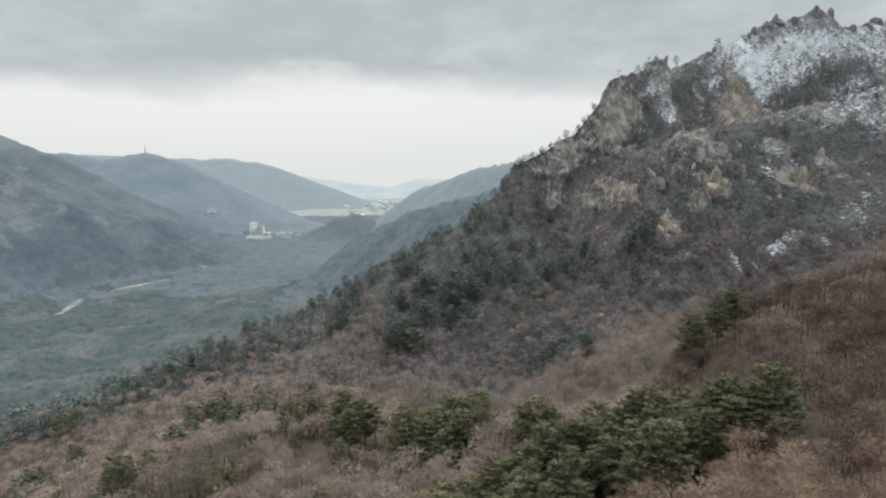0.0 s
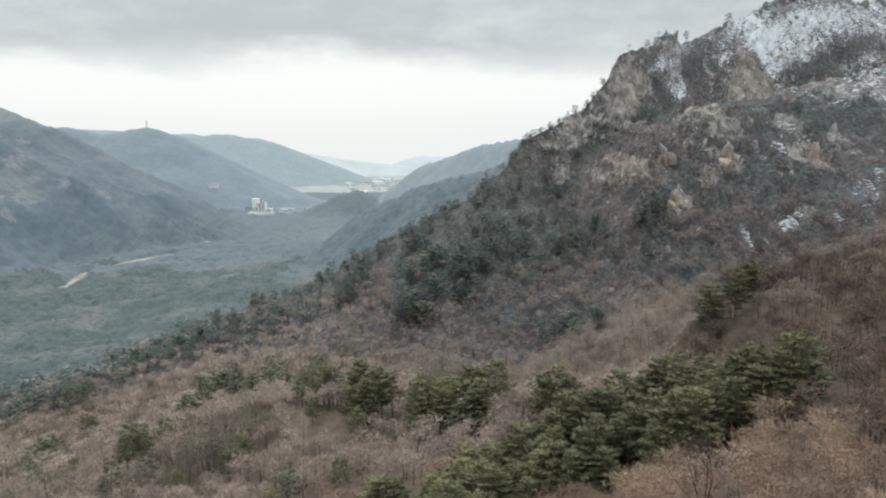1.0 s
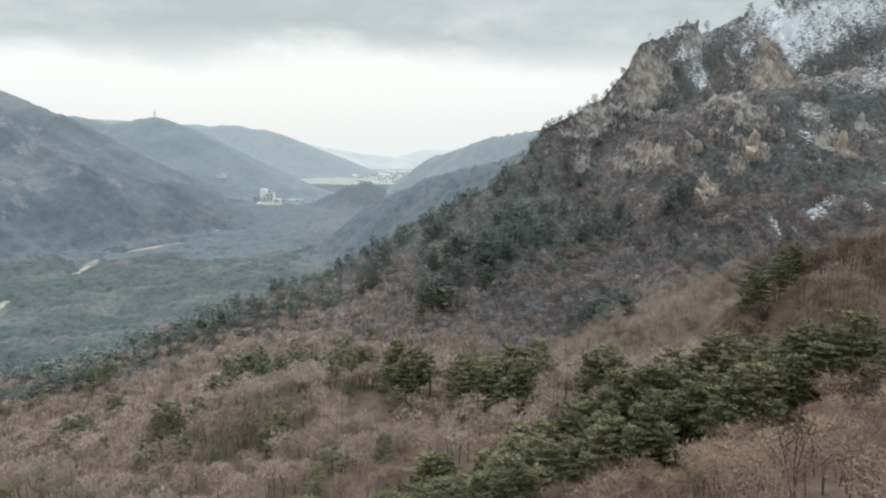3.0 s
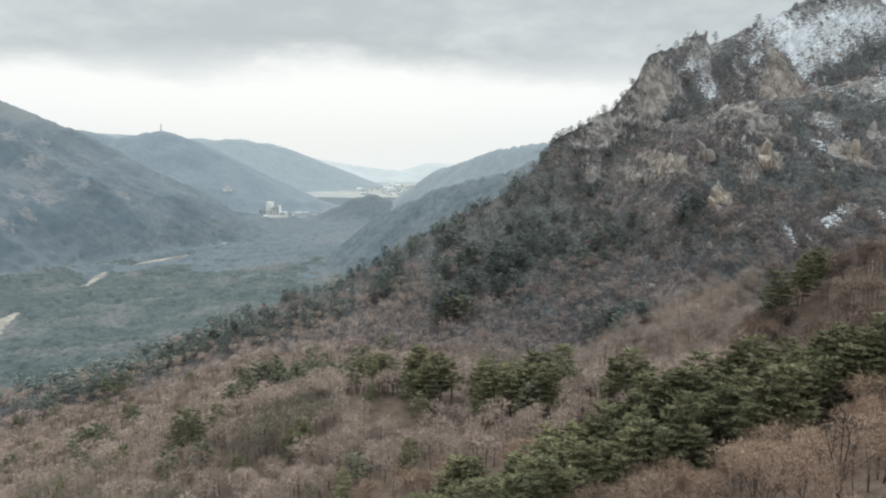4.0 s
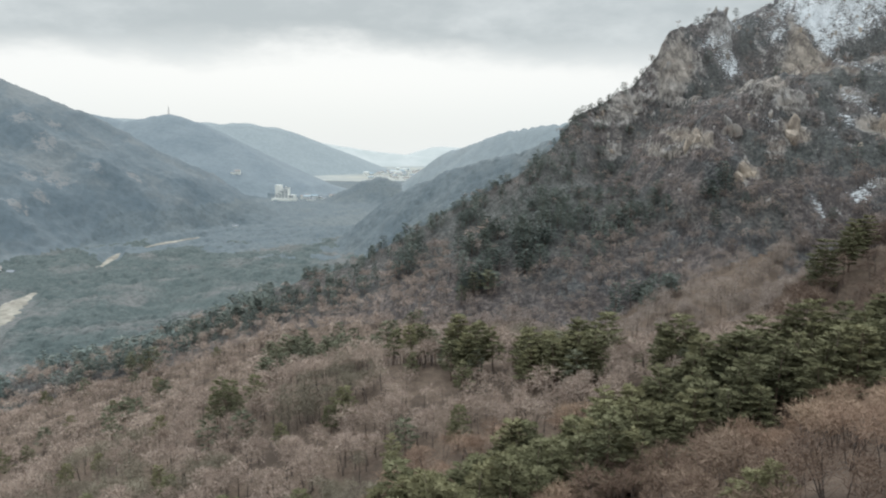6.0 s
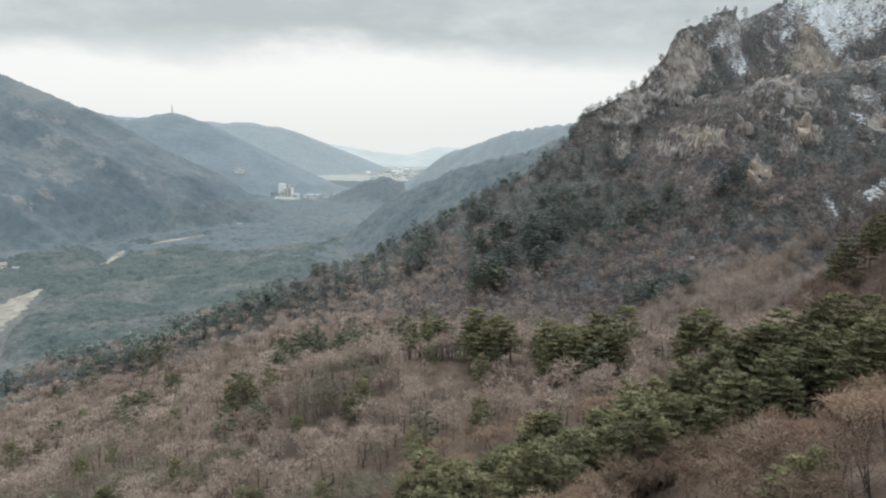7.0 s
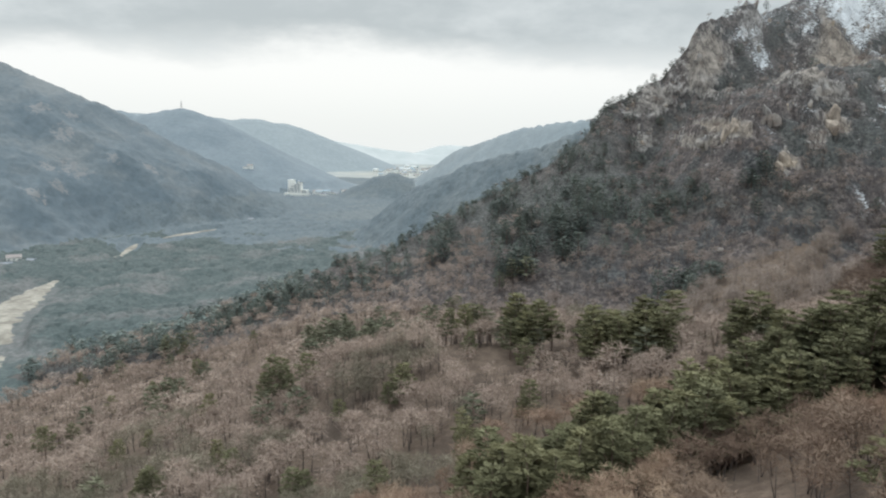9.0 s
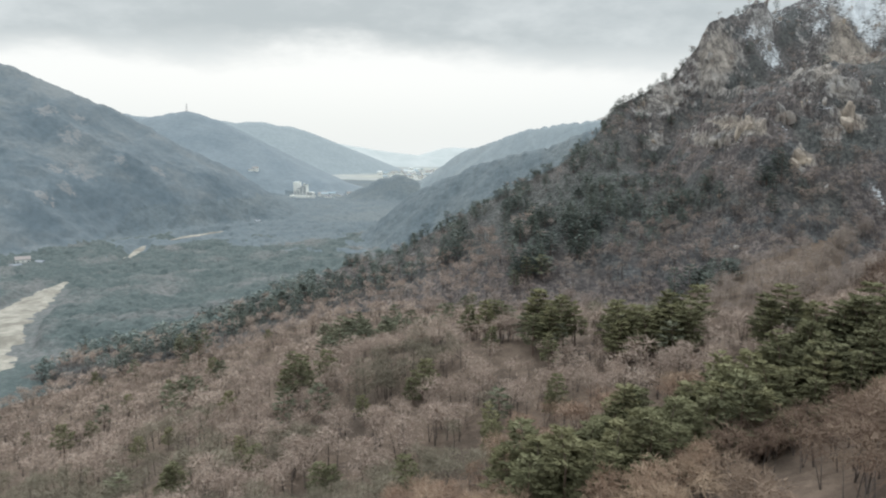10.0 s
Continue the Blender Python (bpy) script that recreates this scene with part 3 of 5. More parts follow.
cover.data.foreach_set("color", np.stack([np.clip(rock, 0, 1), np.clip(snow, 0, 1), warmth, np.clip(np.interp(gx, (-110, -40, 0, 20, 75), (0.45, 0.65, 0.95, 0.95, 0.25)) * np.clip((gy - 315) / 20, 0, 1) + 0.5 * fbm(gx, gy, 46, 3, 33) * (gx < 110) + rib, 0, 1)], -1).astype(np.float32).ravel())
angular = ((form == 2) & (gx > 45) & (rock > 0.1))[:-1, :-1].ravel()
ground.data.polygons.foreach_set("use_smooth", ~angular)
tagged(ground, "wooded winter valley floor and mountain slopes", "ground", kind="structure")


def far_hill(name, crest, slope, x0, x1, y0, y1, mat, label):
    xs, ys = np.meshgrid(np.linspace(x0, x1, 150), np.linspace(y0, y1, 26))
    zs = ridge(xs, ys, crest, slope, 12) + 10 * (creases(xs, ys, 260, 3, 4) - 0.8)
    tagged(sheet(name, xs, ys, np.maximum(zs, 60), [mat]), label, "hill", kind="structure")


# sea hill and horizon land: distance haze painted as pale blue-grey
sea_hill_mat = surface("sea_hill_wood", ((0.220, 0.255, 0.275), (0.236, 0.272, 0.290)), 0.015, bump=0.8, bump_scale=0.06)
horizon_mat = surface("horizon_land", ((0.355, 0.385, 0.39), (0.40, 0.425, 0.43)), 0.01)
far_hill("backdrop_sea_hill", SEA_HILL, 0.42, -2500, -330, 2500, 3800, sea_hill_mat, "wooded hill beyond the valley mouth, paled by painted haze")
far_hill("backdrop_horizon_hill", HORIZON_HILL, 0.3, -1600, 100, 4200, 4700, horizon_mat, "low hills by the sea, paled by painted haze")
far_hill("backdrop_horizon_hill_east", HORIZON_HILL_EAST, 0.3, -600, 900, 4400, 4850, horizon_mat, "low hills by the sea, paled by painted haze")

# ---------------------------------------------------------------- small builders
def ground_z(x, y):
    return float(height(np.array([float(x)]), np.array([float(y)]))[0])


def part(name, me, parent, label=""):
    ob = new(name, me)
    ob.parent = parent
    if label:
        ob["label"] = label
    return ob


def mesh_of(name, co, polys, mats, index=None, smooth=True):
    me = bpy.data.meshes.new(name)
    fill_mesh(me, np.asarray(co), np.asarray(polys), mats, index, smooth)
    return me


def tubes(paths, widths, sides):
    """Tapering tubes along paths: an array (n, k, 3) of points and (n, k) radii. Triangles."""
    paths, widths = np.asarray(paths, float), np.asarray(widths, float)
    n, k, _ = paths.shape
    way = np.gradient(paths, axis=1)
    way /= np.linalg.norm(way, axis=-1, keepdims=True) + 1e-9
    side = np.cross(way, np.array([0.31, 0.53, 0.79]))
    side /= np.linalg.norm(side, axis=-1, keepdims=True) + 1e-9
    other = np.cross(way, side)
    turn = np.linspace(0, 2 * np.pi, sides, endpoint=False)
    ring = side[:, :, None] * np.cos(turn)[:, None] + other[:, :, None] * np.sin(turn)[:, None]
    co = (paths[:, :, None] + ring * widths[:, :, None, None]).reshape(-1, 3)
    g = np.arange(n * k * sides).reshape(n, k, sides)
    a, b = g[:, :-1], g[:, 1:]
    a2, b2 = np.roll(a, -1, -1), np.roll(b, -1, -1)
    tri = np.concatenate([np.stack([a, a2, b2], -1).reshape(-1, 3), np.stack([a, b2, b], -1).reshape(-1, 3)])
    return co, tri


def slivers(base, tip, width, rng):
    """Thin triangles from base to tip, each turned at random."""
    way = tip - base
    side = np.cross(way, rng.normal(size=way.shape))
    side *= (np.asarray(width) / 2)[:, None] / (np.linalg.norm(side, axis=1, keepdims=True) + 1e-9)
    n = len(base)
    co = np.stack([base - side, base + side, tip], 1).reshape(-1, 3)
    return co, np.arange(3 * n).reshape(n, 3)


def joined_parts(*pieces):
    co, tri, at = [], [], 0
    for c, t in pieces:
        co.append(c)
        tri.append(t + at)
        at += len(c)
    return np.concatenate(co), np.concatenate(tri)


def bare_tree_shape(seed, limbs, twigs, thick, sides=3, knots=3):
    """A leafless broadleaved tree about 8 m high: stems, and a crown of limbs and twigs."""
    rng = np.random.RandomState(seed)
    h = rng.uniform(7.0, 9.0)
    stems = rng.randint(1, 4)
    s = np.linspace(0, 1, 5 if sides > 3 else 3)
    paths, widths = [], []
    for _ in range(stems):
        lean = rng.normal(0, 0.13, 2) * h * (0.6 + 0.4 * (stems > 1))
        wob = rng.normal(0, 0.10, (len(s), 2)) * s[:, None]
        paths.append(np.stack([lean[0] * s ** 1.3 + wob[:, 0], lean[1] * s ** 1.3 + wob[:, 1], h * 0.86 * s], -1))
        widths.append(0.11 * (1 - 0.85 * s) * (1.15 if stems == 1 else 0.85))
    trunk = tubes(paths, widths, 5 if sides > 3 else 3)
    stem_of = rng.randint(0, stems, limbs)
    at = rng.uniform(0.25, 0.95, limbs)
    paths = np.array(paths)
    base = np.stack([[np.interp(a, s, paths[k, :, c]) for c in range(3)] for k, a in zip(stem_of, at)])
    az = rng.uniform(0, 2 * np.pi, limbs)
    reach = (0.42 - 0.22 * at) * h * rng.uniform(0.7, 1.25, limbs)
    rise = reach * rng.uniform(0.7, 1.5, limbs)
    u = np.linspace(0, 1, knots)
    limb = base[:, None] + np.stack([np.cos(az)[:, None] * reach[:, None] * u, np.sin(az)[:, None] * reach[:, None] * u, rise[:, None] * u ** 1.25], -1)
    limb = limb + rng.normal(0, 0.06, limb.shape) * u[:, None]
    pieces = [tubes(limb, 0.032 * (1 - 0.75 * u) * np.ones((limbs, 1)), 3)]
    # the twigs of each bough end in a rounded puff; the puffs make a domed crown
    puffs = max(4, limbs)
    wide, tall = h * rng.uniform(0.24, 0.31), h * rng.uniform(0.27, 0.34)
    spin = np.arange(puffs) * 2.4 + rng.uniform(0, 6.28)
    out_by = np.sqrt((np.arange(puffs) + 0.3) / puffs) * 0.72
    top = np.array([paths[:, -1, 0].mean(), paths[:, -1, 1].mean(), h * 0.60])
    centre = top + np.stack([np.cos(spin) * out_by * wide, np.sin(spin) * out_by * wide, tall * (0.62 - 0.75 * out_by ** 2) + rng.normal(0, 0.06 * h, puffs)], -1)
    radius = wide * rng.uniform(0.38, 0.62, puffs)
    pick = rng.randint(0, puffs, twigs)
    way = rng.normal(size=(twigs, 3)) + (0, 0, 0.55)
    way /= np.linalg.norm(way, axis=1, keepdims=True)
    tb = centre[pick] + way * (radius[pick] * rng.uniform(0.35, 0.85, twigs))[:, None]
    way = way + rng.normal(0, 0.55, way.shape)
    way /= np.linalg.norm(way, axis=1, keepdims=True)
    pieces.append(slivers(tb, tb + way * (radius[pick] * rng.uniform(0.45, 0.95, twigs))[:, None], 1.2 * thick * rng.uniform(0.7, 1.5, twigs), rng))
    return trunk, joined_parts(*pieces)


def pine_shape(seed, whorls, arms, tufts, size, sides=5, boughed=True):
    """A red pine about 10 m high: a bare lower trunk, and whorls of level boughs, each a thin feathered plate of needles."""
    rng = np.random.RandomState(seed)
    h = rng.uniform(9.0, 11.5)
    k = 6 if boughed else 3
    s = np.linspace(0, 1, k)
    lean = rng.normal(0, 0.45, 2)
    trunk_path = np.stack([lean[0] * s ** 2 + rng.normal(0, 0.1, k) * s, lean[1] * s ** 2 + rng.normal(0, 0.1, k) * s, h * 0.97 * s], -1)
    trunk = tubes(trunk_path[None], (0.17 * (1 - 0.8 * s))[None], sides)
    level = np.repeat(np.linspace(0.34, 0.98, whorls), arms) + rng.normal(0, 0.010, whorls * arms)
    n = len(level)
    reach = h * 0.40 * np.clip(1.06 - level, 0.05, 1) ** 0.55 * rng.uniform(0.62, 1.12, n) * np.interp(level, (0.34, 0.46), (0.72, 1.0))
    az = np.tile(np.arange(arms) * 2 * np.pi / arms, whorls) + np.repeat(rng.uniform(0, 6.28, whorls), arms) + rng.normal(0, 0.28, n)
    root = np.stack([np.interp(level, s, trunk_path[:, c]) for c in range(3)], -1)
    out = np.stack([np.cos(az), np.sin(az), 0 * az], -1)
    side = np.stack([-np.sin(az), np.cos(az), 0 * az], -1)
    rise = rng.uniform(0.10, 0.26, n) * np.interp(level, (0.34, 1.0), (0.5, 1.5))

    def along(i, f):
        """Points a share f along bough i: it rises and then levels out and droops."""
        return root[i] + out[i] * (reach[i] * f)[:, None] + np.array([0, 0, 1]) * (reach[i] * rise[i] * (f - 0.55 * f * f))[:, None]

    u = np.linspace(0, 1, 3)
    i = np.arange(n)
    boughs = tubes(np.stack([along(i, np.full(n, f)) for f in u], 1), 0.05 * (1 - 0.6 * u) * np.ones((n, 1)), 3)
    i = np.repeat(i, tufts)
    f = 0.22 + 0.78 * np.sqrt(rng.uniform(0, 1, len(i)))
    lay = rng.uniform(-1, 1, len(i)) * reach[i] * 0.36 * np.sin(np.clip(f, 0, 1) * 2.6)
    centre = along(i, f) + side[i] * lay[:, None] + np.array([0, 0, 1]) * (rng.normal(0.05, 0.06, len(i)) - 0.05 * np.abs(lay))[:, None]
    way = out[i] * 0.8 + side[i] * (np.sign(lay) * 0.7)[:, None] + np.array([0, 0, 1]) * rng.uniform(0.0, 0.45, len(i))[:, None] + rng.normal(0, 0.28, (len(i), 3)) * (1, 1, 0.6)
    way /= np.linalg.norm(way, axis=1, keepdims=True)
    needle = slivers(centre - way * size * 0.4, centre + way * size * rng.uniform(0.7, 1.5, len(i))[:, None], size * rng.uniform(0.4, 0.8, len(i)), rng)
    return trunk, joined_parts(boughs, needle) if boughed else needle


def living(name, low, mid, high, rough=0.85, through_light=0.0):
    """Bark, twigs or needles. Tone differs from tree to tree; the tint also paints light onto crown tops."""
    m = bpy.data.materials.new(name)
    m.use_nodes = True
    t = m.node_tree
    b = t.nodes["Principled BSDF"]
    own = t.nodes.new("ShaderNodeObjectInfo").outputs["Random"]
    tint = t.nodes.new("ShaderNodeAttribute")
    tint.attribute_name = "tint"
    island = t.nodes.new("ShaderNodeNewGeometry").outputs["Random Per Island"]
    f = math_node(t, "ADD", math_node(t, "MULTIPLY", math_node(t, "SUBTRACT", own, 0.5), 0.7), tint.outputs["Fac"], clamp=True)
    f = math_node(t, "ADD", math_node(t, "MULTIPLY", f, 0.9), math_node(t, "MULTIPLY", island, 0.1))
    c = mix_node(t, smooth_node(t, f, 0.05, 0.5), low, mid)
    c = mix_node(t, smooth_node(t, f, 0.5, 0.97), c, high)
    link(t, c, b.inputs["Base Color"])
    b.inputs["Roughness"].default_value = rough
    b.inputs["Specular IOR Level"].default_value = 0.2
    return m


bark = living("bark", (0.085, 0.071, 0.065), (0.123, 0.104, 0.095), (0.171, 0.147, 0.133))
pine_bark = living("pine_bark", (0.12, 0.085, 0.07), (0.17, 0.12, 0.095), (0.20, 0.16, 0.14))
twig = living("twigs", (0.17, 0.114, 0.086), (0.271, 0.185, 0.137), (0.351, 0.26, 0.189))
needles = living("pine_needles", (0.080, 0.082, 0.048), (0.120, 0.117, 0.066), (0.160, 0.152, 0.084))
# middle twigs are paler and greyer than the near ones, with haze put in
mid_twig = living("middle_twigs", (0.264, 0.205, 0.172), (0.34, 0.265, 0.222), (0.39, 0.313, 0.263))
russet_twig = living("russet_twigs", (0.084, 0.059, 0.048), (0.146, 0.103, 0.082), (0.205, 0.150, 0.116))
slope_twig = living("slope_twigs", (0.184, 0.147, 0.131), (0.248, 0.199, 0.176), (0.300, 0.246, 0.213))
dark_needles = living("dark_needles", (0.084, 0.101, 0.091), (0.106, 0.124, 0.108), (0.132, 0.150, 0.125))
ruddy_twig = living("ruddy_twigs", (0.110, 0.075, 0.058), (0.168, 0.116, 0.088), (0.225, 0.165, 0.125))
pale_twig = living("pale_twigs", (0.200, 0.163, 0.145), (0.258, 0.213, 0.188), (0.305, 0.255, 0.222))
# slope needles are paler and bluer than near ones: haze in the colour
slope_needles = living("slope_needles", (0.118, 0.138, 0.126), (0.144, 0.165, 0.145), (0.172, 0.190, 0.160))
muted_needles = living("muted_needles", (0.112, 0.117, 0.082), (0.140, 0.143, 0.098), (0.172, 0.172, 0.116))
muted_twig = living("muted_twigs", (0.132, 0.114, 0.087), (0.180, 0.158, 0.120), (0.235, 0.208, 0.158))
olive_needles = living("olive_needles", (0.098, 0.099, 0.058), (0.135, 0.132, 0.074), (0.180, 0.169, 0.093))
# hill, spur and valley needles: blue-grey, as distance haze is painted in
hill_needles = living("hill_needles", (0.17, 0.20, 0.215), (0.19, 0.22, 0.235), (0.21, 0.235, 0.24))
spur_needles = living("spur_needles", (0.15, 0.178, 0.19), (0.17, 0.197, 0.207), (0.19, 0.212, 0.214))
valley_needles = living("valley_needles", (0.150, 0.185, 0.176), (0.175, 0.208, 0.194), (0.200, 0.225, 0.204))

# ---------------------------------------------------------------- where the trees stand
# stands of pine: x, y, radius along, radius across, turn
STANDS = ((-3, 167, 10, 7, -10), (18, 151, 7, 4, 5), (-25, 181, 7, 6, 0), (29, 126, 32, 12, 8), (-2, 118, 18, 10, 14), (-26, 106, 14, 9, 12), (2, 159, 4, 3, 0), (-18, 130, 5, 3, 0),
          (60, 177, 5, 3, 0), (70, 180, 4, 3.5, 0), (-83, 264, 17, 9, -20), (-62, 243, 15, 7, -20), (-90, 233, 8, 5, -20), (-88, 194, 8, 4, -20), (-141, 238, 8, 4, -30), (-132, 254, 4, 3, 0), (-40, 194, 6, 3, -20), (37, 277, 15, 6, 0), (-159, 300, 9, 5, -20), (-53, 271, 6, 4, 0), (-46, 284, 6, 3, 0),
          (-149, 340, 24, 8, -6), (-185, 362, 26, 8, -10), (-120, 350, 26, 8, 4), (-5, 318, 22, 13, 0), (-19, 304, 12, 7, 10), (82, 303, 8, 6, 0), (83, 319, 7, 7, 0))
# a pale strip without pines runs down the ridge
STRIP = ((-10, 364), (-24, 351), (-32, 346), (-41, 331), (-52, 314))


def off_strip(x, y):
    best = np.full(np.shape(x), 1e9)
    for (x0, y0), (x1, y1) in zip(STRIP, STRIP[1:]):
        dx, dy = x1 - x0, y1 - y0
        s = np.clip(((x - x0) * dx + (y - y0) * dy) / (dx * dx + dy * dy), 0, 1)
        best = np.minimum(best, np.hypot(x - x0 - s * dx, y - y0 - s * dy))
    return best


def pine_share(x, y):
    """How likely a tree at a place is a pine."""
    p = np.full(np.shape(x), 0.006)
    for cx, cy, rx, ry, turn in STANDS:
        p = np.maximum(p, 1.25 * hump(x, y, cx, cy, rx, ry, turn) - 0.12)
    patch = fbm(x, y, 46, 3, 33)
    hill = np.clip((y - 300) / 30, 0, 1)
    spur = np.interp(x, (-110, -40, 0, 20, 60, 110), (0.42, 0.62, 0.86, 0.86, 0.45, 0.10)) * np.clip((y - 318) / 24, 0, 1)
    p = np.maximum(p, hill * np.clip(0.10 + 0.75 * (patch - 0.25), 0, 0.9))
    p = np.maximum(p, np.where(x < 70, np.clip((y - 290) / 20, 0, 1) * np.clip(spur + 0.35 * patch, 0, 0.95), 0))
    valley = np.clip((-x - 150) / 60, 0, 1) * np.clip((y - 330) / 30, 0, 1)
    p = np.maximum(p, valley * np.clip(0.72 + 0.7 * patch, 0.15, 0.97))
    return p * (off_strip(x, y) > 6)


def spots(seed, r0, r1, spacing, a0=-41.0, a1=41.0):
    """Tree places on the plan in a ring sector seen from the cable's line, on an uneven grid."""
    rng = np.random.RandomState(seed)
    n = int(math.radians(a1 - a0) * (r1 * r1 - r0 * r0) / 2 / spacing ** 2 * 1.0)
    r, a = np.sqrt(rng.uniform(r0 * r0, r1 * r1, n)), np.radians(rng.uniform(a0, a1, n))
    x, y = ORIGIN[0] + r * np.sin(a), ORIGIN[1] + r * np.cos(a)
    keep = river_distance(x, y) > 2.0
    return x[keep], y[keep], rng


def planted(name, shapes, x, y, scale, rng, mats, label, sink=0.3, squash=1.0):
    """Many trees joined in one mesh; each has its own turn, size and tone, painted paler towards the top."""
    co_all, tri_all, idx_all, tint_all, at = [], [], [], [], 0
    kind = rng.randint(0, len(shapes), len(x))
    z = height(x, y) - sink
    for k, (trunk, crown) in enumerate(shapes):
        sel = np.nonzero(kind == k)[0]
        if not len(sel):
            continue
        co, tri = joined_parts(trunk, crown)
        idx = np.r_[np.zeros(len(trunk[1]), int), np.ones(len(crown[1]), int)]
        turn, size = rng.uniform(0, 2 * np.pi, len(sel)), scale[sel]
        c, s = np.cos(turn)[:, None] * size[:, None], np.sin(turn)[:, None] * size[:, None]
        wide = rng.uniform(0.95, 1.45, len(sel))[:, None]
        px = (co[:, 0] * c - co[:, 1] * s) * wide + x[sel][:, None]
        py = (co[:, 0] * s + co[:, 1] * c) * wide + y[sel][:, None]
        pz = co[:, 2] * size[:, None] * squash + z[sel][:, None]
        co_all.append(np.stack([px, py, pz], -1).reshape(-1, 3))
        tri_all.append((tri[None] + (np.arange(len(sel)) * len(co))[:, None, None] + at).reshape(-1, 3))
        idx_all.append(np.tile(idx, len(sel)))
        own = 0.5 + 0.42 * fbm(x[sel], y[sel], 18, 3, 44) + rng.normal(0, 0.22, len(sel))
        # paler towards the crown top, in place of light from above
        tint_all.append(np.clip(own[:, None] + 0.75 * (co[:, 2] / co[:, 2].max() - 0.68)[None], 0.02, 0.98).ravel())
        at += len(sel) * len(co)
    me = mesh_of(name, np.concatenate(co_all), np.concatenate(tri_all), mats, np.concatenate(idx_all), smooth=False)
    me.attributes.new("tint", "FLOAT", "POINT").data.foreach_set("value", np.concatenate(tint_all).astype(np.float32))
    return tagged(new(name, me), label, "trees", kind="stuff")


def single_trees(name, shapes, x, y, scale, rng, mats, part_labels, label, group):
    """Trees near the cable, each an object with trunk and crown."""
    z = height(x, y) - 0.3
    first = []
    for trunk, crown in shapes:
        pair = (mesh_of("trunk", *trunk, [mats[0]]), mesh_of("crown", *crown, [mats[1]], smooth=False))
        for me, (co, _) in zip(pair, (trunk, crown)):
            # tint rises with height: light on the crown painted as tone
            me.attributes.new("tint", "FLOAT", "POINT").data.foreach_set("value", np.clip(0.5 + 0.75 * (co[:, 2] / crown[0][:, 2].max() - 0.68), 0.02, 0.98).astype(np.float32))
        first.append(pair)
    for i in range(len(x)):
        base = new(name)
        base.matrix_basis = pose(x[i], y[i], z[i], 0, 0, rng.uniform(0, 360)) @ Matrix.Diagonal((scale[i] * rng.uniform(0.95, 1.35), scale[i] * rng.uniform(0.95, 1.35), scale[i], 1))
        tagged(base, label, "tree", group)
        trunk, crown = first[rng.randint(len(first))]
        part("trunk", trunk, base)
        part("crown", crown, base, part_labels)


bare_near = [bare_tree_shape(100 + i, 14, 820, 0.037, 5, 4) for i in range(6)]
bare_half = [bare_tree_shape(150 + i, 11, 400, 0.050) for i in range(6)]
bare_mid = [bare_tree_shape(200 + i, 9, 230, 0.078) for i in range(5)]
bare_far = [bare_tree_shape(300 + i, 6, 84, 0.145) for i in range(4)]
pine_near = [pine_shape(400 + i, 8, 5, 34, 0.40) for i in range(7)]
pine_mid = [pine_shape(500 + i, 6, 4, 12, 0.74, 3, False) for i in range(5)]
pine_far = [pine_shape(600 + i, 5, 3, 6, 1.25, 3, False) for i in range(4)]

# the nearest trees one by one
def stand_spots(seed, chosen, gap):
    """Pines close together in the named stands."""
    rng = np.random.RandomState(seed)
    xs, ys = [], []
    for cx, cy, rx, ry, turn in chosen:
        n = max(1, int(3.14 * rx * ry / (gap * (1.45 if cx < -40 else 1.0)) ** 2))
        r, a = np.sqrt(rng.uniform(0, 1, n)), rng.uniform(0, 2 * np.pi, n)
        u, v = r * np.cos(a) * rx, r * np.sin(a) * ry
        c, s = math.cos(radians(turn)), math.sin(radians(turn))
        xs.append(cx + u * c - v * s)
        ys.append(cy + u * s + v * c)
    return np.concatenate(xs), np.concatenate(ys), rng


def in_stand(x, y):
    best = np.zeros(np.shape(x))
    for cx, cy, rx, ry, turn in STANDS:
        best = np.maximum(best, hump(x, y, cx, cy, rx, ry, turn))
    return best > 0.37


LONE = ((-68, 167), (-55, 171), (-57, 169), (-165, 304), (-122, 284), (-154, 295), (-158, 240), (-111, 199), (-155, 210), (-124, 190), (-95, 161), (-26, 168), (-28, 146), (-40, 138), (-39, 181), (-191, 284), (-91, 153), (-89, 151), (-72, 134), (-70, 135), (-55, 127), (-107, 147), (-105, 149), (-54, 173), (-90, 195), (-148, 250), (-129, 182), (-161, 205), (-186, 227), (-27, 146), (-134, 256), (-163, 313), (-40, 141), (3, 76), (6, 75))


def by_lone(x, y):
    return np.min(np.stack([np.hypot(x - a, y - b) for a, b in LONE]), 0) < np.where(y < 110, 2.0, 4.2)


NEAR_STANDS = [st for st in STANDS if st[1] < 218 and math.hypot(st[0], st[1]) < 260]
x, y, rng = spots(1, 70, 180, 3.7, -38, 38)
keep = ~in_stand(x, y) & ~by_lone(x, y)
x, y = x[keep], y[keep]
order = np.argsort(np.hypot(x - ORIGIN[0], y - ORIGIN[1] - 20))
east = (x > 50 + 0.10 * (y - 120) + 5 * fbm(x, y, 20, 2, 41)) & (y > 96)
ex, ey = np.r_[x[east], x[east] + 1.9], np.r_[y[east], y[east] + 1.6]
planted("russet_wood", bare_mid, ex, ey, rng.uniform(0.6, 1.0, len(ex)), rng, [bark, russet_twig], "dark russet leafless wood on the upper slope")
bare = order[~east[order]]
mine, rest = bare[:290], bare[290:]
ruddy = (np.abs(x[mine] - 2 - 10 * fbm(x[mine], y[mine], 25, 2, 89)) < 15) & (y[mine] < 122)
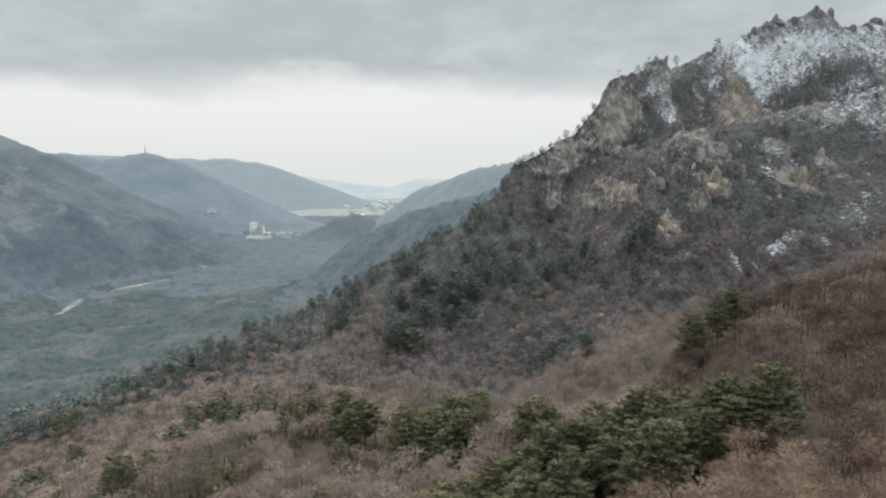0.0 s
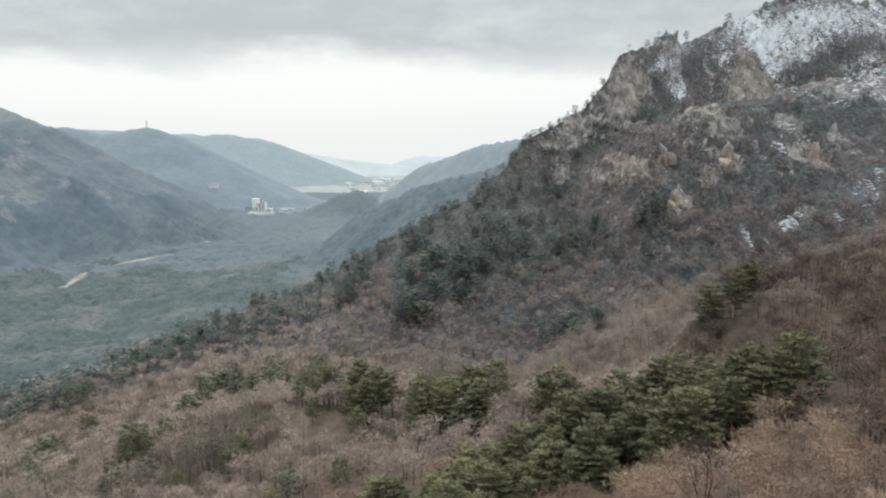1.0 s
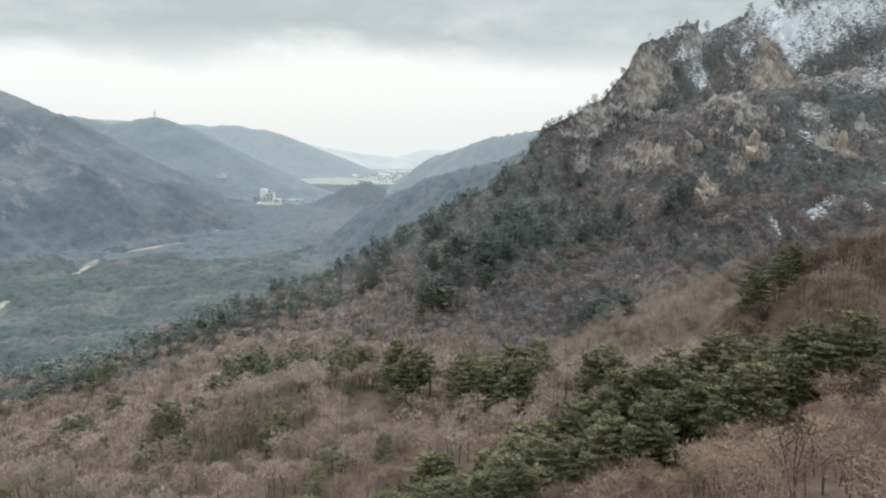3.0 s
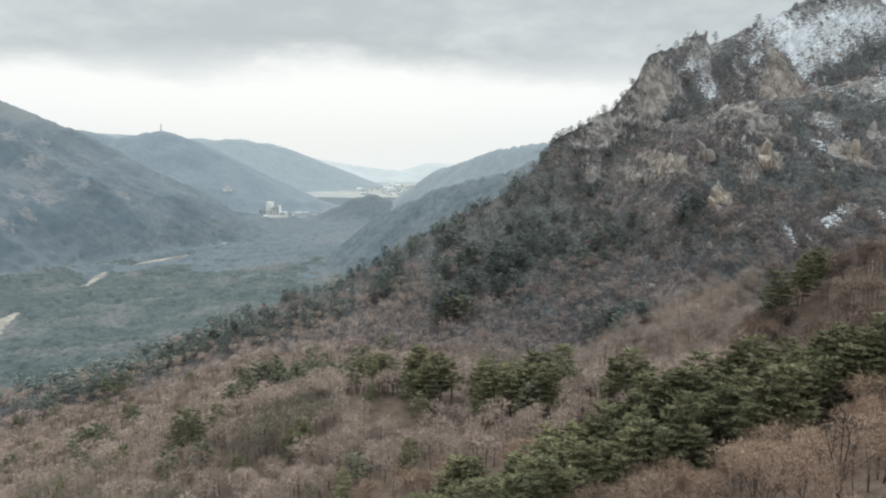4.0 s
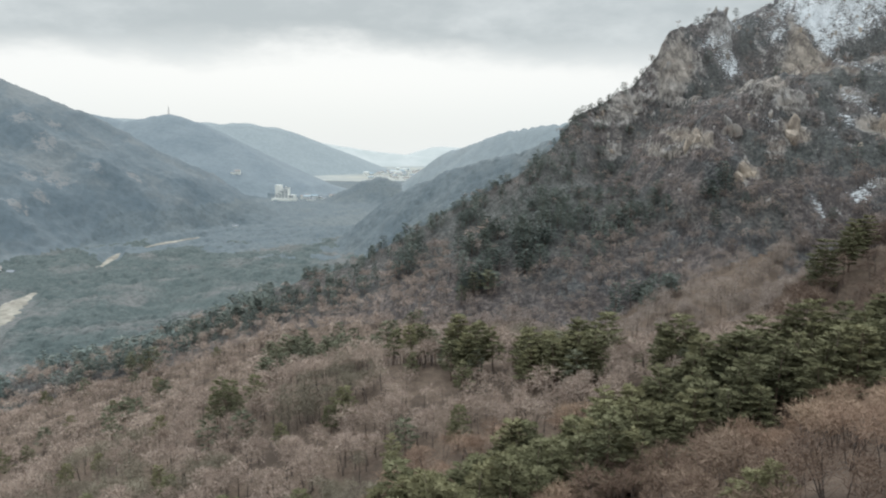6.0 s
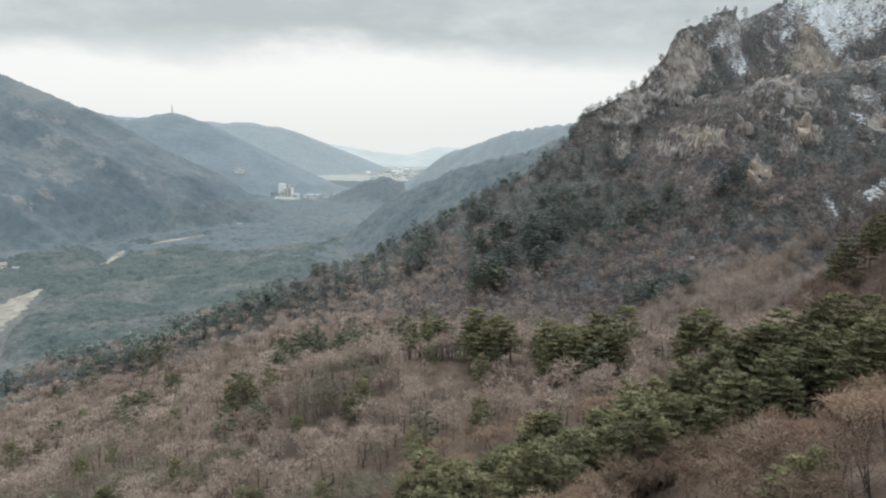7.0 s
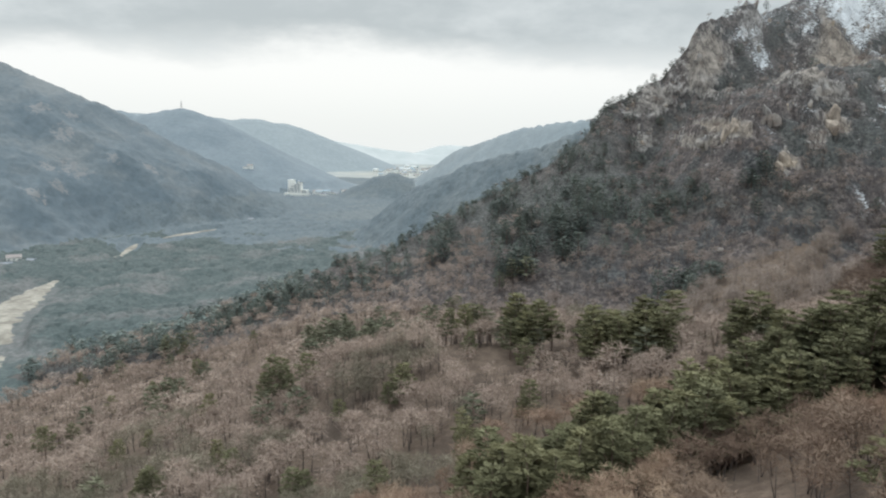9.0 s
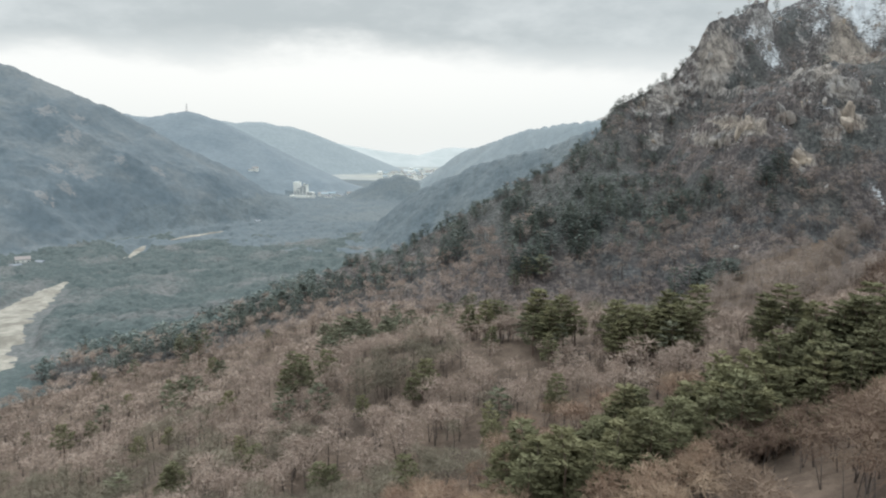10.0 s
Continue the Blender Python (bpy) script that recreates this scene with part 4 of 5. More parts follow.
for some, shade, crown_words, words in ((mine[~ruddy], twig, "pinkish-brown fine bare twigs", "leafless broadleaved tree with pinkish-brown winter twigs on the slope"), (mine[ruddy], ruddy_twig, "ruddy-brown fine bare twigs", "leafless broadleaved tree with ruddy-brown winter twigs on the slope")):
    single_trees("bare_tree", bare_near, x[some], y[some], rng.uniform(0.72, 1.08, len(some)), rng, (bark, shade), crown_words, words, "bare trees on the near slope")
muted = x[rest] < -62 + 34 * fbm(x[rest], y[rest], 34, 2, 83)
warm = ~muted & (np.abs(x[rest] - 2 - 10 * fbm(x[rest], y[rest], 25, 2, 89)) < 15) & (y[rest] < 126)
for name, some, shade, words in (("bare_wood_ruddy", rest[warm], ruddy_twig, "leafless broadleaved wood with ruddy-brown twigs on the slope"), ("bare_wood_near", rest[~muted & ~warm], twig, "leafless broadleaved wood with pinkish-brown twigs on the slope"), ("bare_wood_faded", rest[muted], muted_twig, "leafless broadleaved wood with muted olive-brown twigs on the slope")):
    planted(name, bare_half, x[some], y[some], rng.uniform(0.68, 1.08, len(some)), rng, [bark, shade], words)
sx, sy, _ = stand_spots(11, NEAR_STANDS, 3.4)
lone = np.array(LONE, float)
sx, sy = np.r_[sx, lone[:, 0]], np.r_[sy, lone[:, 1]]
order = np.argsort(np.hypot(sx - ORIGIN[0], sy - ORIGIN[1] - 20))
mine, rest = order[:290], order[290:]
size = np.where(mine < len(sx) - len(lone), np.where(sy[mine] < 142, 1.28, 1.22), 0.88) * rng.uniform(0.72, 1.1, len(mine))
yellow = sx[mine] < 2 + 14 * fbm(sx[mine], sy[mine], 16, 2, 87)
for some, shade, words, label in ((~yellow, needles, "layered dark olive-green needle crown", "red pine with layered dark green crown among bare trees"), (yellow, olive_needles, "layered yellowish-green needle crown", "red pine with layered yellowish-green crown among bare trees")):
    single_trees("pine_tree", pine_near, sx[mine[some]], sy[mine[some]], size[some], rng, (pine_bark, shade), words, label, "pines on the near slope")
if len(rest):
    planted("pine_wood_near", pine_near, sx[rest], sy[rest], rng.uniform(0.7, 1.08, len(rest)), rng, [pine_bark, needles], "stands of red pine among bare trees")
# one big old tree with dark, crooked limbs stands above the rest
old_trunk, old_crown = bare_tree_shape(931, 16, 240, 0.04, 5, 4)
dark_bark = living("dark_bark", (0.045, 0.036, 0.030), (0.06, 0.048, 0.04), (0.08, 0.062, 0.05))
old_tree = tagged(new("old_tree"), "old leafless tree with dark crooked limbs", "tree")
old_tree.matrix_basis = pose(24, 79, ground_z(24, 79) - 0.3, 0, 0, 40) @ Matrix.Scale(1.35, 4)
part("trunk", mesh_of("trunk", *old_trunk, [dark_bark]), old_tree)
part("crown", mesh_of("crown", *old_crown, [dark_bark], smooth=False), old_tree, "sparse dark crooked limbs")

# farther woods
x, y, rng = spots(2, 180, 262, 4.0, -38, 38)
keep = (~in_stand(x, y) | (y > 218)) & ~by_lone(x, y)
x, y = x[keep], y[keep]
pine = rng.uniform(size=len(x)) < pine_share(x, y)
east = ~pine & (x > 52)
ex, ey = np.r_[x[east], x[east] + 1.9], np.r_[y[east], y[east] + 1.6]
planted("russet_wood", bare_mid, ex, ey, rng.uniform(0.6, 1.0, len(ex)), rng, [bark, russet_twig], "dark russet leafless wood on the upper slope")
bare = ~pine & ~east
muted = bare & (fbm(x, y, 30, 3, 85) + np.clip((-x - 60) / 120, 0, 0.5) > 0.25)
bare = bare & ~muted
planted("bare_wood_middle", bare_mid, x[bare], y[bare], rng.uniform(0.7, 1.12, bare.sum()), rng, [bark, mid_twig], "leafless broadleaved wood with greyish-pink twigs")
planted("bare_wood_faded", bare_mid, x[muted], y[muted], rng.uniform(0.7, 1.12, muted.sum()), rng, [bark, muted_twig], "leafless broadleaved wood with muted olive-brown twigs")
planted("pine_wood_middle", pine_mid, x[pine], y[pine], rng.uniform(0.75, 1.1, pine.sum()), rng, [pine_bark, muted_needles], "stands of muted olive pine among bare trees")
x, y, rng = spots(3, 262, 400, 4.4, -38, 38)
pine = rng.uniform(size=len(x)) < pine_share(x, y)
on_rock = (x > 95) & (y > 318) & (rng.uniform(size=len(x)) < 0.55)
a, b = ~pine & ~on_rock, pine & ~on_rock
pale = a & (x > 10) & (ridge(x, y, LIGHT_SPUR, 0.46, 6) > mountain(x, y) - 1)
planted("bare_wood_spur", bare_mid, x[pale], y[pale], rng.uniform(0.6, 1.0, pale.sum()), rng, [bark, pale_twig], "pale leafless wood on the low spur")
a = a & ~pale
west = a & ((x < -45 + 25 * fbm(x, y, 30, 2, 81)) | (off_strip(x, y) < 6))
planted("bare_wood_lower", bare_far, x[west], y[west], rng.uniform(0.6, 1.0, west.sum()), rng, [bark, mid_twig], "greyish-pink leafless wood low on the slope")
a = a & ~west
planted("bare_wood_gully", bare_far, x[a], y[a], rng.uniform(0.6, 1.0, a.sum()), rng, [bark, slope_twig], "leafless wood of purplish-brown twigs at the mountain foot")
near_by = b & (y < 300) & (x < 20)
planted("pine_wood_slope", pine_mid, x[near_by], y[near_by], rng.uniform(0.75, 1.1, near_by.sum()), rng, [pine_bark, muted_needles], "muted olive pines low on the slope")
b = b & ~near_by
gloomy = b & (x > -45) & (in_stand(x, y) | (off_strip(x, y) < 16))
planted("pine_wood_dark", pine_mid, x[gloomy], y[gloomy], rng.uniform(0.7, 1.05, gloomy.sum()), rng, [pine_bark, dark_needles], "dark green pines in the hollow of the ridge")
b = b & ~gloomy
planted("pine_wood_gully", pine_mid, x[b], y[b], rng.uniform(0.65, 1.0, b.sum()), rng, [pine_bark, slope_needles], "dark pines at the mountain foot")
x, y, rng = spots(4, 400, 600, 6.2, -14, 41)
pine = rng.uniform(size=len(x)) < pine_share(x, y)
on_rock = (x > 60) & (rng.uniform(size=len(x)) < np.interp(x, (60, 110), (0.3, 0.75)))
a, b = ~pine & ~on_rock, pine & ~on_rock
planted("bare_wood_mountain", bare_far, x[a], y[a], rng.uniform(0.5, 0.85, a.sum()), rng, [bark, slope_twig], "leafless scrub wood on the steep mountain side")
planted("pine_wood_mountain", pine_far, x[b], y[b], rng.uniform(0.5, 0.8, b.sum()), rng, [pine_bark, slope_needles], "small dark pines on the steep mountain side")
x, y, rng = spots(8, 400, 520, 4.6, -38, -14)
_, land, _ = height(x, y, True)
x, y = x[(land == 1) | (land == 2)], y[(land == 1) | (land == 2)]
pine = rng.uniform(size=len(x)) < 0.35 + 0.5 * fbm(x, y, 40, 2, 5)
planted("bare_wood_valley_edge", bare_far, x[~pine], y[~pine], rng.uniform(0.6, 1.0, (~pine).sum()), rng, [bark, mid_twig], "greyish-pink leafless wood at the valley edge")
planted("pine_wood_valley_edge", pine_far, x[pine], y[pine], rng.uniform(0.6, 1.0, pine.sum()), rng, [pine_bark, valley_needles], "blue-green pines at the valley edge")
clump_pine = [pine_shape(700 + i, 4, 3, 5, 2.0, 3, False) for i in range(4)]


def crest_spots(crest, gap, depth, seed):
    """Places along a crest line, where trees fringe the skyline."""
    rng = np.random.RandomState(seed)
    xs, ys = [], []
    for (x0, y0, _), (x1, y1, _) in zip(crest, crest[1:]):
        n = int(math.hypot(x1 - x0, y1 - y0) / gap)
        u = rng.uniform(0, 1, n)
        xs.append(x0 + u * (x1 - x0) + rng.normal(0, depth, n))
        ys.append(y0 + u * (y1 - y0) + rng.normal(0, depth, n))
    return np.concatenate(xs), np.concatenate(ys), rng


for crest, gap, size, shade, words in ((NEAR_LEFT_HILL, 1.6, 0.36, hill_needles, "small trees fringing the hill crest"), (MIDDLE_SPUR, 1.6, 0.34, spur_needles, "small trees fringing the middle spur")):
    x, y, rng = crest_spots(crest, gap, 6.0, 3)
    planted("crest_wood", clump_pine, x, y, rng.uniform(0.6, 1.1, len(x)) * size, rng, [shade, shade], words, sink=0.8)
shoulder = [(cx, cy, cz) for cx, cy, cz in zip(CREST_X, CREST_Y, CREST_Z) if -120 < cx < 100]
x, y, rng = crest_spots(shoulder, 1.5, 3.0, 9)
planted("crest_wood", pine_far, x, y, rng.uniform(0.25, 0.55, len(x)), rng, [pine_bark, slope_needles], "small pines along the crest of the shoulder", sink=0.4)
# ---------------------------------------------------------------- granite crags
def ball(level):
    bm = bmesh.new()
    bmesh.ops.create_icosphere(bm, subdivisions=level, radius=1.0)
    co = np.array([v.co[:] for v in bm.verts])
    tri = np.array([[v.index for v in f.verts] for f in bm.faces])
    bm.free()
    return co / np.linalg.norm(co, axis=1, keepdims=True), tri


BALLS = {2: ball(3), 3: ball(4)}


def granite(name, dark, light, warm):
    m = bpy.data.materials.new(name)
    m.use_nodes = True
    t = m.node_tree
    b = t.nodes["Principled BSDF"]
    tc = t.nodes.new("ShaderNodeTexCoord").outputs["Object"]
    stretch = t.nodes.new("ShaderNodeMapping")
    stretch.inputs["Scale"].default_value = (1, 1, 0.3)
    stretch.inputs["Rotation"].default_value = (0, radians(15), 0)
    link(t, tc, stretch.inputs[0])
    n1 = noise_node(t, stretch.outputs[0], 0.35, 7.0, 0.65)
    n2 = noise_node(t, stretch.outputs[0], 1.3, 5.0, 0.7)
    c = mix_node(t, smooth_node(t, n1, 0.38, 0.6), dark, light)
    own = t.nodes.new("ShaderNodeObjectInfo").outputs["Random"]
    c = mix_node(t, math_node(t, "MULTIPLY", smooth_node(t, noise_node(t, tc, 0.09, 3.0), 0.4, 0.6), math_node(t, "ADD", 0.35, math_node(t, "MULTIPLY", own, 0.6))), c, warm)
    c = mix_node(t, smooth_node(t, n2, 0.56, 0.68), c, (0.075, 0.07, 0.068))
    link(t, c, b.inputs["Base Color"])
    b.inputs["Roughness"].default_value = 0.88
    b.inputs["Specular IOR Level"].default_value = 0.2
    n = t.nodes.new("ShaderNodeBump")
    n.inputs["Strength"].default_value, n.inputs["Distance"].default_value = 1.0, 1.0
    link(t, math_node(t, "ADD", n1, math_node(t, "MULTIPLY", n2, 0.5)), n.inputs["Height"])
    link(t, n.outputs[0], b.inputs["Normal"])
    return m


grey_granite = granite("grey_granite", (0.165, 0.158, 0.158), (0.315, 0.302, 0.290), (0.34, 0.30, 0.26))
tan_granite = granite("tan_granite", (0.23, 0.196, 0.168), (0.42, 0.36, 0.305), (0.45, 0.38, 0.305))
dark_granite = granite("dark_granite", (0.105, 0.105, 0.110), (0.195, 0.195, 0.200), (0.21, 0.205, 0.20))


def crag_block(rng, d, sx, sy, sz, seed):
    """One upright block between joint planes, with cracks and ledges."""
    k = 16
    n = rng.normal(size=(k, 3)) * (1, 1, 0.4)
    n[0] = (rng.normal(0, 0.4), rng.normal(0, 0.4), 1.0)
    n /= np.linalg.norm(n, axis=1, keepdims=True)
    r = np.min(rng.uniform(0.6, 1.0, k) / np.maximum(d @ n.T, 0.05), axis=1).clip(0.3, 1.4)
    co = d * r[:, None] * (sx, sy, sz)
    u = co[:, 0] * 0.9 + co[:, 1] * 0.7
    cut = creases(u + seed, co[:, 2] * 0.35 + seed * 3.1, 1.8, 3, seed % 50) - 0.55
    ledge = np.round(2.0 * fbm(co[:, 2] + seed, u * 0.5, 2.0, 2, seed % 31)) / 2.0
    return co + d * (0.9 * cut + 0.35 * ledge)[:, None] * min(1.2, 0.12 * (sx + sz) / 2 + 0.2)


def crag(x, y, top, sx, sy, sz, seed, mat, label, level=3, turn=0.0, blocks=4):
    """A granite crag of several fissured blocks; top: the height of its top, or None to sit low in the slope."""
    rng = np.random.RandomState(seed)
    d, tri = BALLS[level]
    pieces = []
    for i in range(blocks):
        f = (i + 0.5) / blocks * 2 - 1 if blocks > 1 else 0.0
        tall = sz * rng.uniform(0.55, 1.0) * (1 - 0.35 * abs(f)) if i != blocks // 2 else sz
        co = crag_block(rng, d, sx * rng.uniform(0.34, 0.52) if blocks > 1 else sx, sy * rng.uniform(0.7, 1.0), tall, seed + i * 7)
        pieces.append((co + (f * sx * 0.75 + rng.normal(0, 0.08) * sx, rng.normal(0, 0.3) * sy, rng.uniform(-0.45, -0.05) * sz if i != blocks // 2 else 0), tri))
    co, tri = joined_parts(*pieces)
    c, s = math.cos(radians(turn)), math.sin(radians(turn))
    co = np.stack([co[:, 0] * c - co[:, 1] * s, co[:, 0] * s + co[:, 1] * c, co[:, 2]], -1)
    ob = new("rock_crag", mesh_of("rock_crag", co, tri, [mat], smooth=False))
    low = float(height(np.array([x * 1.0]), np.array([y * 1.0]))[0])
    ob.location = (x, y, low - 0.5 * sz if top is None else top - co[:, 2].max())
    return tagged(ob, label, "rock", "granite crags")


TAN, GREY = "tan fissured granite crag on the mountain side", "grey fissured granite crag on the mountain side"
crag(124, 344, 299, 6.5, 4, 8, 8, tan_granite, TAN, 3, 10, 3)
crag(115, 345, 296, 5, 4, 6, 9, grey_granite, GREY, 3)
crag(83, 352, 293, 6, 4, 6, 10, tan_granite, TAN, 3, -15, 5)
crag(75, 364, 285, 5, 4, 4, 11, grey_granite, GREY, 3)
crag(97, 328, 278, 6, 4, 4.5, 12, tan_granite, TAN, 3, 0, 3)
crag(163, 345, 299, 6, 4.5, 8, 13, tan_granite, TAN, 3, 5, 4)
crag(61, 443, 284, 8, 5, 6, 14, grey_granite, GREY, 3)
crag(34, 418, 278, 4, 4, 5, 15, grey_granite, GREY, 3)
crag(126, 362, 311, 8, 5, 9, 16, grey_granite, GREY, 3, 20, 4)
crag(96, 348, 299, 5, 4, 8, 17, grey_granite, GREY, 3, 0, 3)
for x, y, z, w, h, seed in ((141, 515, 374.5, 3.0, 9, 21), (148, 518, 374.5, 3.4, 8, 22), (135, 513, 367, 4, 7, 23), (155, 521, 367, 4, 6, 24)):
    crag(x, y, z, w, w, h, seed, grey_granite, "pointed grey granite pinnacle on the mountain crest", 2, seed * 31, 2)
for x, y, z, w, h, seed in ((253, 530, 408, 8, 9, 31), (265, 531, 407, 5, 9, 32), (238, 527, 400, 6, 6, 33), (225, 523, 402, 6, 6, 34), (209, 521, 393, 5, 5, 35), (284, 537, 396, 7, 6, 36), (303, 542, 402, 8, 7, 37), (182, 519, 380, 5, 5, 38)):
    crag(x, y, z, w, w * 0.7, h, seed, dark_granite, "dark grey snow-streaked granite crag near the summit", 2, seed * 47 % 60 - 30)
rng = np.random.RandomState(77)
for i in range(44):
    x = rng.uniform(56, 240)
    cy, fy = np.interp(x, CREST_X, CREST_Y), np.interp(x, FOOT_X, FOOT_Y)
    y = fy + (np.interp(x, BROW_X, BROW_Y) - fy) * rng.uniform(0.25, 1.0) if i % 2 else cy - (cy - np.interp(x, REAR_X, REAR_Y)) * rng.uniform(0.1, 1.0)
    w = rng.uniform(2.0, 4.5)
    crag(x, y, None, w, w * 0.7, w * rng.uniform(0.7, 1.2), 100 + i, tan_granite if rng.uniform() < 0.25 else grey_granite, "small grey granite outcrop in the scrub", 2, rng.uniform(-40, 40), 2)

# ---------------------------------------------------------------- the river bed
gravel = surface("river_gravel", ((0.25, 0.235, 0.205), (0.37, 0.345, 0.30), (0.19, 0.175, 0.15)), 0.16, bump=0.6, bump_scale=0.9)
knots = np.array(RIVER, float)
run = np.linspace(0, len(knots) - 1, 700)
rx, ry, rw = (np.interp(run, np.arange(len(knots)), knots[:, c]) for c in range(3))
smooth_by = np.hanning(41) / np.hanning(41).sum()
rx, ry = (np.r_[v[:20], np.convolve(v, smooth_by, "valid"), v[-20:]] for v in (rx, ry))
dx, dy = np.gradient(rx), np.gradient(ry)
ln = np.hypot(dx, dy)
along = np.cumsum(ln)
across = np.linspace(-1, 1, 25)
bank_at = np.stack([1 + np.interp(rw, (5, 15), (0.8, 0.4)) * fbm(along, along * 0 + k, 34.0, 5, 61 + k, 0.66) for k in (0, 9)])
ragged = np.where(across < 0, bank_at[0][:, None], bank_at[1][:, None]).clip(0.15, 1.8)
bx = rx[:, None] - (dy / ln * rw)[:, None] * across * ragged
by = ry[:, None] + (dx / ln * rw)[:, None] * across * ragged
bz = height(bx, by) + 0.55 + 0.5 * fbm(bx, by, 9, 4, 66) - 0.9 * np.abs(across) ** 4
tagged(sheet("river_bed", bx, by, bz, [gravel]), "pale dry gravel river bed winding along the valley", "river bed", kind="structure")

# ---------------------------------------------------------------- houses, hotel and mast
def plain(name, colour, rough=0.7, metal=0.0):
    return surface(name, (colour, tuple(c * 0.88 for c in colour)), 0.6, rough)


white_wall = plain("white_render", (0.80, 0.80, 0.76))
grey_wall = plain("grey_render", (0.62, 0.64, 0.64))
dark_roof = plain("dark_roof", (0.22, 0.24, 0.27))
red_roof = plain("rust_roof", (0.30, 0.27, 0.26))
blue_roof = plain("blue_roof", (0.30, 0.37, 0.42))
window_dark = plain("window_glass", (0.24, 0.27, 0.30), 0.2)
steel = plain("painted_steel", (0.42, 0.40, 0.40), 0.5)


def block(x0, x1, y0, y1, z0, z1):
    co = np.array([(x, y, z) for z in (z0, z1) for y in (y0, y1) for x in (x0, x1)], float)
    return co, np.array([(0, 2, 3, 1), (4, 5, 7, 6), (0, 1, 5, 4), (2, 6, 7, 3), (0, 4, 6, 2), (1, 3, 7, 5)])


def gable(w, d, z0, h, over=0.4):
    a, b = w / 2 + over, d / 2 + over
    co = np.array([(-a, -b, z0), (a, -b, z0), (a, b, z0), (-a, b, z0), (-a, 0, z0 + h), (a, 0, z0 + h), (-a, -b, z0 - 0.25), (a, -b, z0 - 0.25), (a, b, z0 - 0.25), (-a, b, z0 - 0.25)], float)
    tri = [(0, 1, 5), (0, 5, 4), (2, 3, 4), (2, 4, 5), (0, 4, 3), (1, 2, 5), (0, 6, 7), (0, 7, 1), (1, 7, 8), (1, 8, 2), (2, 8, 9), (2, 9, 3), (3, 9, 6), (3, 6, 0), (6, 8, 7), (6, 9, 8)]
    return co, np.array(tri)


def house_kind(w, d, h, wall, roof):
    ob = new("house")
    wall_part = part("wall", mesh_of("wall", *block(-w / 2, w / 2, -d / 2, d / 2, -2.0, h), [wall], smooth=False), ob)
    part("roof", mesh_of("roof", *gable(w, d, h + 0.25, h * 0.4), [roof], smooth=False), ob)
    pane = mesh_of("window", *block(-0.7, 0.7, -0.06, 0.02, 0, 1.3), [window_dark], smooth=False)
    n = max(2, int(w / 3.5))
    for i in range(n):
        for floor in range(max(1, int(h / 3))):
            p = part("window", pane, wall_part)
            p.location = (-w / 2 + (i + 0.5) * w / n, -d / 2, 1.0 + 3 * floor)
    return ob


KINDS = [house_kind(*k) for k in ((9, 7, 3.2, white_wall, dark_roof), (12, 8, 6.2, white_wall, red_roof), (16, 9, 6.2, grey_wall, blue_roof), (22, 10, 9.5, white_wall, grey_wall), (14, 12, 3.6, grey_wall, white_wall))]
rng = np.random.RandomState(5)
sites = [(-338 + dx, 1520 + dy, k) for dx, dy, k in ((-24, 6, 0), (-8, 12, 1), (4, -6, 0), (14, 10, 2), (24, 20, 0), (-2, 30, 1), (36, 4, 0), (10, -22, 0), (-36, 16, 0), (50, 24, 1), (-20, -14, 0), (20, -30, 0), (44, -12, 0), (-46, 30, 0))]
sites += [(-440, 1390, 0), (-330, 1000, 0), (-438, 632, 0), (-441, 648, 1), (-430, 655, 0), (-508, 1590, 0), (-500, 1598, 1)]
sites[3:3] = [(-262, 2920, 3), (-215, 2700, 4)]
for i in range(64):
    sites.append((-190 + rng.normal(0, 75) - i * 1.2, 2300 + i * 14 + rng.normal(0, 40), rng.choice((0, 0, 1, 1, 2, 4))))
for i in range(44):
    far_y = rng.uniform(2650, 3350)
    sites.append((-0.088 * far_y + rng.normal(0, 80), far_y, rng.choice((0, 1, 1, 2, 3))))
for i, (x, y, k) in enumerate(sites):
    turn = rng.uniform(-40, 40)
    if i < 5:
        k = i
        home = KINDS[k]
        home.matrix_basis = pose(x, y, ground_z(x, y), 0, 0, turn)
    else:
        home = copy_thing(KINDS[k], pose(x, y, ground_z(x, y), 0, 0, turn))
    tagged(home, "small white-walled valley house with a pitched roof" if k < 2 else "large pale flat valley building with rows of windows", "house", "houses in the valley")


